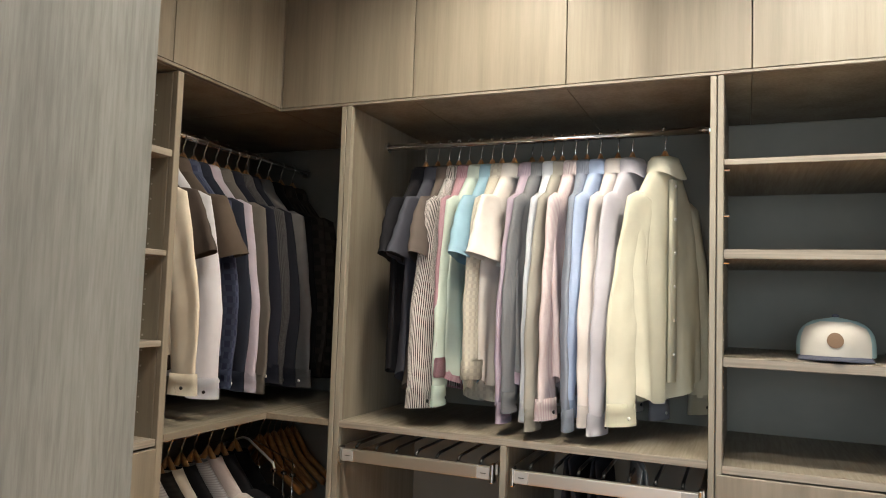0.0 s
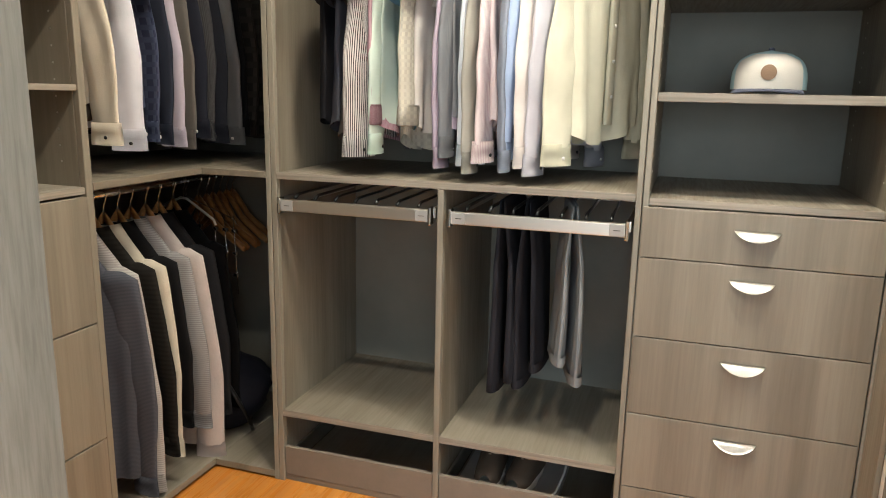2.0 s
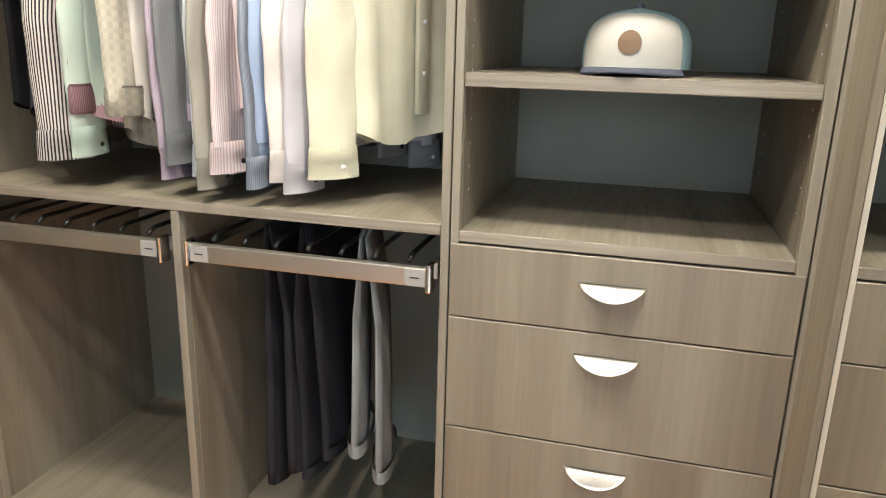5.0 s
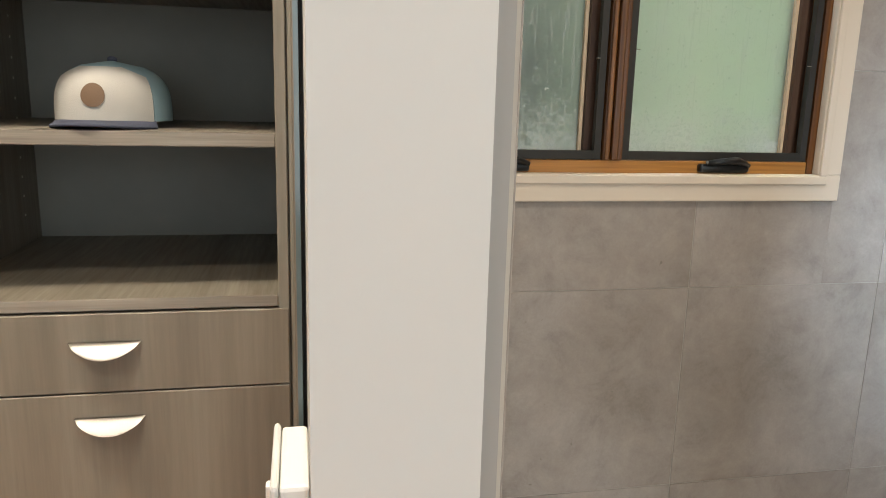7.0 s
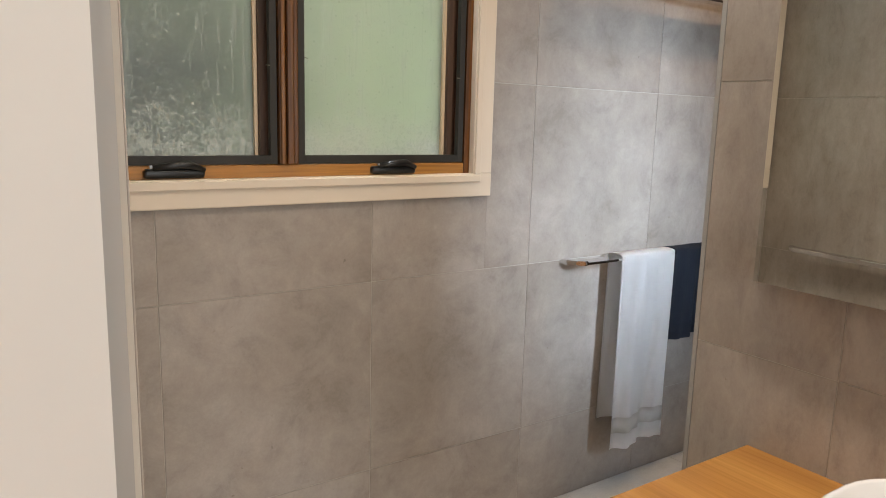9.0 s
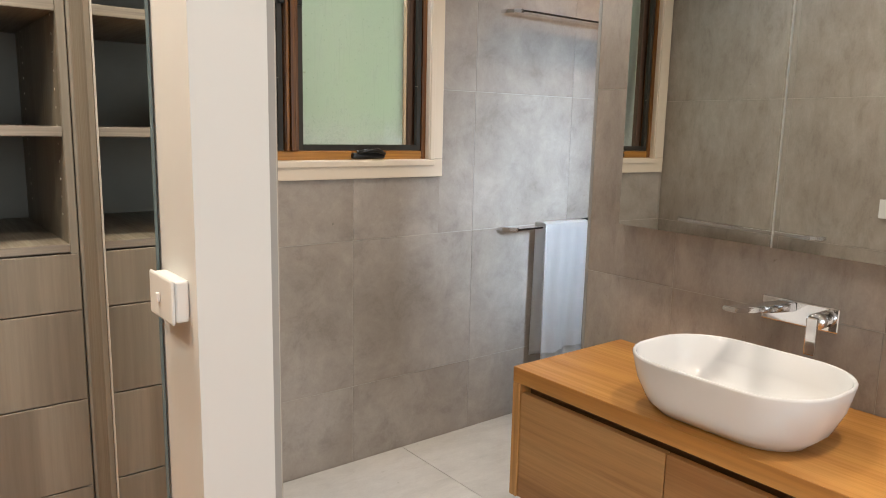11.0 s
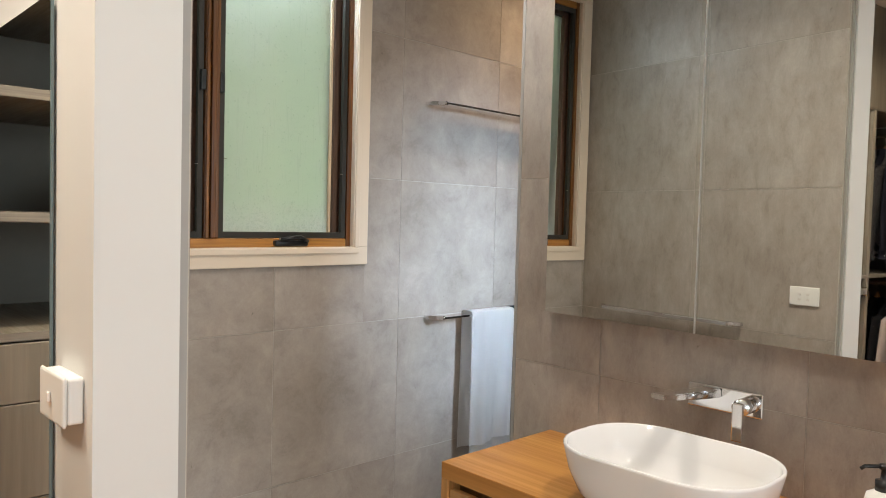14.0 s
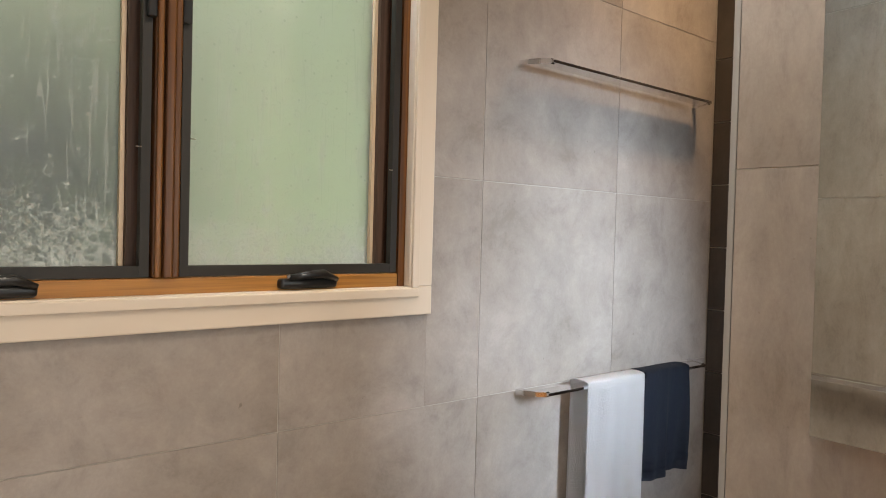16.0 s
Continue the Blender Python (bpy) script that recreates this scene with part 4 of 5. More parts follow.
def cloth(name, base, pattern="", second=(0, 0, 0), freq=260.0, rough=0.85):
    """Woven cloth; stripes run down the garment, checks both ways."""
    m = mat(name, base, rough, 0, 0.12)
    tc = m.node_tree.nodes.new("ShaderNodeTexCoord")
    sp = m.node_tree.nodes.new("ShaderNodeSeparateXYZ")
    wire(m, tc.outputs["UV"], sp.inputs[0])

    def wave(sock, k, lo=0.45, hi=0.55):
        a = m.node_tree.nodes.new("ShaderNodeMath")
        a.operation = "MULTIPLY"
        a.inputs[1].default_value = k
        wire(m, sock, a.inputs[0])
        s = m.node_tree.nodes.new("ShaderNodeMath")
        s.operation = "SINE"
        wire(m, a.outputs[0], s.inputs[0])
        return ramp(m, s.outputs[0], [(lo - 0.45, (0, 0, 0)), (hi - 0.25, (1, 1, 1))])

    vec = coords(m, (1, 1, 1))
    soft = noise_of(m, vec, 7.0, 3)
    tone = ramp(m, soft, [(0.3, tuple(c * 0.86 for c in base)), (0.7, tuple(min(1, c * 1.06) for c in base))])
    out = tone
    if pattern == "stripe":
        out = mixc(m, tone, second, wave(sp.outputs[0], freq))
    elif pattern in ("check", "plaid"):
        out = mixc(m, tone, second, wave(sp.outputs[0], freq))
        out = mixc(m, out, tuple(0.5 * (a + b) for a, b in zip(base, second)), wave(sp.outputs[1], freq, 0.5, 0.62))
    elif pattern == "rib":
        wv = wave(sp.outputs[1], freq)
        out = mixc(m, tone, tuple(c * 0.72 for c in base), wv)
    wire(m, out, base_of(m))
    n = noise_of(m, vec, 420.0 if pattern != "knit" else 120.0, 2)
    bump(m, n, 0.35 if pattern != "knit" else 0.6, 0.0015 if pattern != "knit" else 0.002)
    return m


def skin(bm, rings, girth):
    """Close rings into a tube; its weave is laid out flat, girth metres round, height downward."""
    uv = bm.loops.layers.uv.verify()
    n = len(rings[0])
    for r0, r1 in zip(rings, rings[1:]):
        for i in range(n):
            j = (i + 1) % n
            f = bm.faces.new((r0[i], r0[j], r1[j], r1[i]))
            for lp, k in zip(f.loops, (i, i + 1, i + 1, i)):
                lp[uv].uv = (girth * k / n, lp.vert.co.z)


def local_part(name, bm, material, parent, label="", smooth=True):
    o = new(name, mesh_of(name, bm, material, smooth))
    o.parent = parent
    return tagged(o, label)


def hanger_at(m, label="wooden clothes hanger with a steel hook on the rail", tilt=0.0):
    h = new("clothes_hanger")
    h.matrix_basis = m
    tagged(h, label, "hanger", "clothes hangers")
    for s in (-1, 1):
        bm = bmesh.new()
        rings = []
        for q in range(9):
            u = q / 8
            x = s * (0.004 + 0.135 * u)
            z = -0.074 - 0.036 * min(1, u * 2.6) ** 1.5 - 0.116 * u
            hh, tt = 0.019 - 0.008 * u, 0.0075 + 0.003 * u
            y = 0.012 * u * u
            rings.append([bm.verts.new((x, y + tt * math.cos(a), z + hh * math.sin(a))) for a in [k * math.pi / 4 for k in range(8)]])
        for a, b in zip(rings, rings[1:]):
            for k in range(8):
                bm.faces.new((a[k], a[(k + 1) % 8], b[(k + 1) % 8], b[k]))
        bm.faces.new(rings[0]), bm.faces.new(rings[-1])
        local_part("arm", bm, HANGW, h, "varnished timber arm")
    pts = [(0, 0, -0.07), (0, 0, -0.036), (0.006, 0, -0.026)]
    for k in range(9):
        a = radians(-50 + 27 * k)
        pts.append((0.0165 * math.cos(a) * 0.9, 0, 0.0165 * math.sin(a)))
    local_part("hook", tube_bm(pts, 0.0019, 6), WIRE, h, "steel hook")
    return h


HANGER = hanger_at(pose(-0.932, 2.46, 1.985, 0, 0, 90))
hanger_used = [False]


def hang(m):
    """One more hanger at the pose m."""
    if not hanger_used[0]:
        hanger_used[0] = True
        HANGER.matrix_basis = m
        return HANGER
    return copy_thing(HANGER, m)


def garment(kind, m, material, label, length=0.80, sleeve="long", seed=0, width=0.205, thick=0.032, knit=False, collar=True, placket=None, rolled=False, group="hanging shirts", sleeve_len=None):
    """A shirt or jumper on its hanger; local x runs from shoulder to shoulder, local z is up from the rail."""
    rnd = random.Random(seed * 17 + 3)
    g = new(kind)
    g.matrix_basis = m
    tagged(g, label, kind, group)
    P = [rnd.uniform(0, 6.28) for _ in range(10)]
    n, drop0 = 48, 0.036
    levels = [(-0.056, 0.046, 0.034), (-0.072, 0.058, 0.031), (-0.100, 0.082, 0.026), (-0.134, 0.112, 0.022), (-0.170, 0.142, 0.019), (-0.205, width - 0.035, 0.018)]
    k = 30
    for j in range(1, k + 1):
        u = j / k
        levels.append((-0.205 - (length - 0.205) * u, (width - 0.035) + 0.030 * min(1, 2.5 * u), thick * (0.7 + 0.45 * u)))
    lean = rnd.uniform(-0.02, 0.02)
    bm = bmesh.new()
    rings = []
    for z, w, t in levels:
        u = max(0.0, (-z - 0.19) / (length - 0.19))
        row = []
        for i in range(n):
            a = 2 * math.pi * i / n
            ca, sa = math.cos(a), math.sin(a)
            x = w * math.copysign(abs(ca) ** 0.7, ca)
            xx = x / 0.2
            amp = (0.003 + 0.014 * u) * min(1, u * 5) * (0.55 if knit else 1.0)
            f = math.sin(6.1 * xx + P[0] + 1.1 * u) + 0.8 * math.sin(11.5 * xx + P[1] - 1.4 * u) + 0.35 * math.sin(19 * xx + P[2] + 1.5 * u)
            crease = 0.0018 * math.sin(9 * u + 5 * xx + P[6]) * math.sin(17 * u + P[7])
            y = t * math.copysign(abs(sa) ** 0.8, sa) + amp * f * 0.8 + crease + lean * u
            zz = z - drop0
            if u > 0.86:
                zz += (u - 0.86) / 0.14 * (0.014 * math.sin(2.6 * xx + P[4]) - (0.0 if knit else 0.035) * (1 - abs(ca)) * 0 + (0.0 if knit else 0.045 * abs(xx) ** 3))
            row.append(bm.verts.new((x, y, zz)))
        rings.append(row)
    skin(bm, rings, 4.2 * width)
    local_part("body", bm, material, g)
    sl = sleeve_len or {"long": length * 0.86, "short": 0.25, "none": 0}[sleeve]
    for s in ((-1, 1) if sl else ()):
        bm = bmesh.new()
        rs, steps, m_ = [], 30, 22
        q = [rnd.uniform(0, 6.28) for _ in range(6)]
        swing, tw_ = rnd.uniform(-0.016, 0.016), rnd.uniform(-0.7, 0.3)
        reach = rnd.uniform(-0.004, 0.022) if sleeve == "long" else 0.030
        for j in range(steps + 1):
            u = j / steps
            cx = s * (width - 0.078 + 0.070 * min(1, u * (1.6 if sleeve == "long" else 0.8)) ** 0.8 + reach * u + 0.002 * math.sin(5 * u + q[0]))
            cz = -0.150 - drop0 - (sl - 0.03) * u - 0.014 * (1 - u)
            cy = swing * u + 0.004 * math.sin(4 * u + q[1])
            if sleeve == "long":
                rx, ry = 0.070 - 0.024 * u ** 0.7, 0.015 - 0.003 * u
            else:
                rx, ry = 0.066 + 0.016 * u, 0.016 + 0.010 * u
            if j == 0:
                rx, ry = rx * 0.45, ry * 0.4
            if knit:
                rx, ry = rx * 1.05, ry * 1.25
            ang = tw_ * u
            row = []
            for i in range(m_):
                a = 2 * math.pi * i / m_
                px, py = rx * math.cos(a), ry * math.copysign(abs(math.sin(a)) ** 0.9, math.sin(a))
                px *= 1 + 0.018 * math.sin(5 * u + q[2]) + 0.004 * math.sin(19 * u + q[3])
                py += (0.0048 * math.sin(40 * px + q[4] + 1.5 * u) + 0.0022 * math.sin(85 * px + q[5] - 2 * u) + 0.0016 * math.sin(24 * u + 70 * px + q[0])) * min(1, 4 * u) * (0.6 if knit else 1)
                row.append(bm.verts.new((cx + px * math.cos(ang) - py * math.sin(ang), cy + px * math.sin(ang) + py * math.cos(ang), cz + (0.018 if sleeve == "short" else 0.0) * math.cos(a) * s * u)))
            rs.append(row)
        skin(bm, rs, 0.24)
        bm.faces.new(rs[0])
        slv = local_part("sleeve", bm, material, g)
        if sleeve == "long":
            ex, ez, ey, ang = s * (width - 0.008 + reach), -0.120 - drop0 - sl, swing + 0.004 * math.sin(4 + q[1]), tw_
            cb = bmesh.new()
            two = []
            spec = ((0.03, 0.98), (0.022, 1.06), (-0.024, 1.10), (-0.030, 1.02)) if rolled else ((0.010, 1.05), (-0.018, 1.10), (-0.052, 1.14))
            for zz, gr in spec:
                ring = []
                for i in range(m_):
                    a = 2 * math.pi * i / m_
                    px, py = 0.047 * gr * math.cos(a), 0.0155 * gr * (1.1 if rolled else 1.0) * math.sin(a)
                    ring.append(cb.verts.new((ex + px * math.cos(ang) - py * math.sin(ang), ey + px * math.sin(ang) + py * math.cos(ang), ez + zz)))
                two.append(ring)
            skin(cb, two, 0.24)
            bmesh.ops.solidify(cb, geom=cb.faces[:], thickness=0.002)
            local_part("cuff", cb, material, slv, "rolled cuff" if rolled else "")
            if not knit and not rolled:
                for side in (-1, 1):
                    by = side * 0.0182
                    bx = 0.012
                    c0 = Vector((ex + bx * math.cos(ang) - by * math.sin(ang), ey + bx * math.sin(ang) + by * math.cos(ang), ez - 0.03))
                    nrm = Vector((-math.sin(ang), math.cos(ang), 0)) * side
                    local_part("button", tube_bm([c0, c0 + nrm * 0.0028], 0.0052, 10), rnd.choice([BLACK, PLAST, BLACK]), slv)
    if collar:
        bm = bmesh.new()
        rr = []
        for z, w, t in ((-0.066, 0.058, 0.038), (-0.036, 0.050, 0.034), (-0.030, 0.052, 0.036), (-0.040, 0.062, 0.043), (-0.080, 0.078, 0.046)):
            rr.append([bm.verts.new((w * math.cos(2 * math.pi * i / 24), t * math.sin(2 * math.pi * i / 24) - (0.010 if z < -0.07 and math.sin(2 * math.pi * i / 24) < 0 else 0), z - drop0 - 0.016 - (0.020 * max(0, -math.sin(2 * math.pi * i / 24)) ** 3 if w > 0.06 else 0))) for i in range(24)])
        skin(bm, rr, 0.36)
        local_part("collar", bm, material, g)
    if placket:
        # button strip down the front
        bm = box_bm(-0.016, -thick * 1.0 - 0.012, -length + 0.01, 0.016, -thick * 1.0, -0.15, 0.001, 1)
        pl = local_part("placket", bm, material, g)
        for q_ in range(6):
            zc = -0.17 - q_ * 0.1
            local_part("button", tube_bm([(0, -thick - 0.012, zc), (0, -thick - 0.015, zc)], 0.005, 10), PLAST, pl)
    return g


def C(*v):
    """A cloth colour as seen under plain light, to linear."""
    return tuple(0.75 * (c / 255) ** 2.2 for c in v)


SHIRTS = [
    # x, yaw, colour, pattern, second, freq, sleeve, label
    (-0.932, 84, C(40, 40, 44), "", None, 0, "short", "black short-sleeved shirt on a wooden hanger"),
    (-0.887, 86, C(80, 82, 92), "", None, 0, "short", "slate grey short-sleeved shirt on a wooden hanger"),
    (-0.845, 88, C(104, 96, 92), "", None, 0, "short", "taupe grey short-sleeved shirt on a wooden hanger"),
    (-0.809, 84, C(226, 220, 218), "stripe", C(66, 62, 66), 1150, "long", "fine black-and-white striped shirt on a wooden hanger"),
    (-0.772, 88, C(196, 164, 172), "stripe", C(164, 122, 136), 1500, "rolled", "dusty red striped shirt with rolled sleeves"),
    (-0.729, 80, C(208, 224, 214), "", None, 0, "long", "pale mint long-sleeved shirt on a wooden hanger"),
    (-0.689, 84, C(158, 194, 214), "", None, 0, "short", "sky blue short-sleeved shirt on a wooden hanger"),
    (-0.655, 86, C(214, 208, 192), "check", C(192, 187, 175), 300, "rolled", "beige and grey plaid shirt with rolled sleeves"),
    (-0.612, 80, C(238, 232, 226), "", None, 0, "short", "white short-sleeved shirt on a wooden hanger"),
    (-0.552, 86, C(190, 176, 192), "stripe", C(176, 160, 180), 1100, "long", "lilac long-sleeved shirt on a wooden hanger"),
    (-0.520, 84, C(140, 142, 146), "check", C(122, 124, 130), 1400, "long", "mid grey fine-check shirt on a wooden hanger"),
    (-0.480, 88, C(214, 220, 230), "", None, 0, "long", "icy white long-sleeved shirt on a wooden hanger"),
    (-0.452, 84, C(168, 164, 156), "", None, 0, "long", "stone grey long-sleeved shirt on a wooden hanger"),
    (-0.410, 82, C(240, 228, 228), "stripe", C(214, 190, 197), 1100, "long", "pink and white pinstriped shirt on a wooden hanger"),
    (-0.372, 88, C(138, 146, 164), "stripe", C(158, 166, 182), 1100, "long", "blue-grey striped shirt on a wooden hanger"),
    (-0.330, 81, C(182, 200, 234), "", None, 0, "long", "pale blue long-sleeved shirt on a wooden hanger"),
    (-0.276, 79, C(236, 228, 224), "", None, 0, "long", "white long-sleeved shirt on a wooden hanger"),
    (-0.232, 76, C(208, 206, 216), "", None, 0, "long", "pale lavender grey shirt on a wooden hanger"),
    (-0.135, 65, C(232, 229, 208), "", None, 0, "long", "cream long-sleeved shirt hanging in front of the others"),
]
for i, (x, yaw, col, pat, sec, fr, slv, lab) in enumerate(SHIRTS):
    mtl = cloth("shirt_cloth", col, pat, sec or (0, 0, 0), fr)
    m = pose(x, 2.46, 1.985, 0, 0, yaw)
    hang(m)
    garment("shirt", m, mtl, lab, length=0.75 + 0.06 * ((i * 7) % 5) / 5, sleeve="long" if slv == "rolled" else slv, seed=i + 1, rolled=slv == "rolled",
            sleeve_len=0.58 if slv == "rolled" else None, thick=0.024, placket=i == len(SHIRTS) - 1)

LEFT = [
    (1.825, 8, C(236, 226, 208), "", None, 0, "long", "cream long-sleeved shirt in the corner bay"),
    (1.875, 4, C(84, 76, 72), "", None, 0, "short", "charcoal short-sleeved shirt in the corner bay"),
    (1.925, 6, C(226, 226, 236), "", None, 0, "long", "white long-sleeved shirt in the corner bay"),
    (1.985, 10, C(98, 88, 80), "", None, 0, "short", "brown-grey short-sleeved shirt in the corner bay"),
    (2.035, 4, C(62, 68, 92), "plaid", C(84, 92, 116), 180, "long", "navy plaid shirt in the corner bay"),
    (2.085, 6, C(48, 52, 64), "", None, 0, "long", "dark navy long-sleeved shirt in the corner bay"),
    (2.135, 4, C(196, 188, 204), "", None, 0, "long", "pale lilac long-sleeved shirt in the corner bay"),
    (2.195, 8, C(112, 108, 104), "", None, 0, "long", "grey long-sleeved shirt in the corner bay"),
    (2.255, 4, C(42, 44, 54), "", None, 0, "long", "dark navy long-sleeved shirt in the corner bay"),
    (2.31, 6, C(96, 96, 98), "check", C(52, 52, 56), 1200, "long", "fine charcoal checked shirt in the corner bay"),
    (2.36, 4, C(40, 42, 50), "", None, 0, "long", "black long-sleeved shirt in the corner bay"),
    (2.43, 6, C(128, 128, 130), "", None, 0, "long", "mid grey long-sleeved shirt in the corner bay"),
    (2.50, 2, C(34, 34, 36), "", None, 0, "long", "black cotton shirt in the corner bay"),
    (2.58, 4, C(46, 43, 42), "plaid", C(62, 57, 54), 120, "long", "dark brown plaid shirt in the corner bay"),
    (2.66, 2, C(70, 65, 60), "check", C(46, 43, 41), 120, "long", "brown checked shirt at the back of the corner bay"),
]
for i, (y, yaw, col, pat, sec, fr, slv, lab) in enumerate(LEFT):
    m = pose(-1.62, y, 1.965, 0, 0, yaw)
    hang(m)
    garment("shirt", m, cloth("shirt_cloth", col, pat, sec or (0, 0, 0), fr), lab, length=0.70 + 0.05 * ((i * 5) % 4) / 4, sleeve=slv, seed=40 + i, thick=0.024, group="shirts in the corner bay")

KNITS = [
    (1.83, 8, C(96, 98, 108), "rib", 1500, "long", 0.80, "slate blue-grey knitted jumper on a wooden hanger"),
    (1.885, 8, C(206, 200, 196), "rib", 900, "long", 0.84, "off-white ribbed jumper on a wooden hanger"),
    (1.94, 6, C(46, 44, 42), "rib", 420, "long", 0.72, "black quilted jacket on a wooden hanger"),
    (1.985, 5, C(226, 216, 198), "knit", 0, "long", 0.74, "cream cable-knit jumper on a wooden hanger"),
    (2.04, 5, C(32, 32, 34), "", 0, "long", 0.66, "black knitted top on a wooden hanger"),
    (2.095, 6, C(166, 164, 166), "rib", 900, "long", 0.70, "pale grey ribbed turtleneck jumper"),
    (2.16, 6, C(212, 200, 196), "knit", 0, "long", 0.87, "blush grey long cardigan"),
    (2.22, 4, C(40, 40, 43), "knit", 0, "long", 0.70, "black knitted cardigan on a wooden hanger"),
    (2.29, 4, C(24, 24, 26), "", 0, "long", 0.70, "black long-sleeved top with a white stripe"),
]
for i, (y, yaw, col, pat, fr, slv, ln, lab) in enumerate(KNITS):
    m = pose(-1.60, 1.86 + (y - 1.83) * 1.08, 0.985, 0, 0, yaw)
    hang(m)
    garment("jumper", m, cloth("knit_cloth", col, pat, (0, 0, 0), fr), lab, length=ln, sleeve=slv, seed=80 + i, knit=True, collar=False, thick=0.026, width=0.235 if i == 0 else 0.19 if i == 1 else 0.205, group="knitwear on the lower rail")
for y, yaw in ((2.50, -6), (2.55, -14), (2.59, -10), (2.635, -16), (2.68, -12), (2.72, -8)):
    hang(pose(-1.60, y, 0.985, 0, 0, yaw) @ Matrix.Diagonal((1.40, 1.2, 1.1, 1)))


def slim_hanger(m, material, name, label, clips=False):
    h = new(name)
    h.matrix_basis = m
    tagged(h, label, "hanger", "slim hangers")
    pts = [(0, 0, -0.06), (0, 0, -0.03)] + [(0.0165 * math.cos(radians(-50 + 27 * k)), 0, 0.0165 * math.sin(radians(-50 + 27 * k))) for k in range(9)]
    local_part("hook", tube_bm(pts, 0.0022, 6), WIRE, h)
    e = 0.25 if clips else 0.20
    arm = [(-e, 0, -0.135), (-e + 0.01, 0, -0.118), (-0.02, 0, -0.062), (0.02, 0, -0.062), (e - 0.01, 0, -0.118), (e, 0, -0.135)]
    local_part("arms", tube_bm(arm, 0.0045 if not clips else 0.002, 8), material, h)
    if clips:
        for x in (-0.12, 0.06, 0.14, 0.19, 0.235):
            local_part("wire_drop", tube_bm([(x, 0, -0.105), (x + 0.008, 0.004, -0.39)], 0.0018, 6), WIRE, h)
            for z in (-0.16, -0.24, -0.32):
                local_part("clip", box_bm(x - 0.008, -0.004, z - 0.006, x + 0.012, 0.008, z + 0.006, 0.001, 1), WIRE, h)
    return h


slim_hanger(pose(-1.60, 2.415, 0.985, 0, 0, -22), PLAST, "plastic_hanger", "white plastic hanger among the knitwear")
slim_hanger(pose(-1.60, 2.43, 0.985, 0, 0, -12), WIRE, "skirt_hanger", "tiered steel clip hanger on the lower rail", True)


# ---- trousers on the rack ----
def trousers(x, y0, y1, zt, front, back, material, label, seed, yaw=0.0):
    rnd = random.Random(seed)
    ph = [rnd.uniform(0, 6.28) for _ in range(4)]
    g = new("trousers")
    g.matrix_basis = pose(x, (y0 + y1) / 2, zt, 0, 0, yaw)
    tagged(g, label, "trousers", "trousers on the rack")
    for leg, (off, drop, sh) in enumerate(((-0.020, front, 0.0), (0.020, back, 0.012))):
        bm = bmesh.new()
        rows = []
        hw = (y1 - y0) / 2
        for j in range(19):
            u = j / 18
            z = 0.008 - drop * u - 0.008 * u
            row = []
            for i in range(28):
                a = 2 * math.pi * i / 28
                t = 0.007 + 0.009 * u ** 0.7
                fold = (0.005 * math.sin(3 * a + ph[0] + u) + 0.004 * math.sin(7 * a + ph[2] - 1.5 * u)) * u ** 0.6 + 0.008 * math.sin(2.5 * u + ph[3]) * u
                yy = hw * (1 - 0.10 * u) * math.copysign(abs(math.cos(a)) ** 0.7, math.cos(a)) + 0.008 * math.sin(6 * u + ph[1])
                xx = off * (0.25 + 0.75 * min(1, u * 3)) + t * math.sin(a) + fold + sh * u
                row.append(bm.verts.new((xx, yy, z)))
            rows.append(row)
        for r0, r1 in zip(rows, rows[1:]):
            for i in range(28):
                bm.faces.new((r0[i], r0[(i + 1) % 28], r1[(i + 1) % 28], r1[i]))
        bm.faces.new(rows[0]), bm.faces.new(rows[-1])
        lg = local_part("leg", bm, material, g)
        hem = bmesh.new()
        hr = []
        for zz in (-drop - 0.001, -drop + 0.028):
            hr.append([hem.verts.new((off + sh + 0.0245 * math.sin(2 * math.pi * i / 28), hw * 0.915 * math.copysign(abs(math.cos(2 * math.pi * i / 28)) ** 0.7, math.cos(2 * math.pi * i / 28)), zz)) for i in range(28)])
        for i in range(28):
            hem.faces.new((hr[0][i], hr[0][(i + 1) % 28], hr[1][(i + 1) % 28], hr[1][i]))
        local_part("hem", hem, material, lg)
    return g


DKCLOTH = cloth("charcoal_wool", C(52, 52, 58), "", (0, 0, 0), 0)
GRDENIM = cloth("grey_denim", C(152, 156, 160), "", (0, 0, 0), 0)
trousers(-0.375, 2.27, 2.56, 1.004, 0.60, 0.56, DKCLOTH, "charcoal trousers folded over a rack bar", 2)
trousers(-0.300, 2.28, 2.56, 1.004, 0.58, 0.52, DKCLOTH, "charcoal trousers folded over a rack bar", 3)
trousers(-0.185, 2.235, 2.47, 1.004, 0.47, 0.53, GRDENIM, "grey jeans folded over a rack bar", 4, 14)


# ---- cap on the shelf ----
CX, CY, CZ = 0.312, 2.375, 1.3292
cap = holder("cap", (CX, CY, CZ), "white and pale blue baseball cap with a brown round patch", "cap")
WCAP = cloth("white_cap_cloth", C(206, 202, 194))
BCAP = cloth("pale_blue_cap_cloth", C(156, 186, 196))
NCAP = cloth("grey_blue_brim_cloth", C(92, 96, 112))
PATCH = mat("brown_leather_patch", (0.15, 0.09, 0.05), 0.6)
bump(PATCH, noise_of(PATCH, coords(PATCH, (1, 1, 1)), 220.0, 3), 0.4)
TURN = radians(-96)


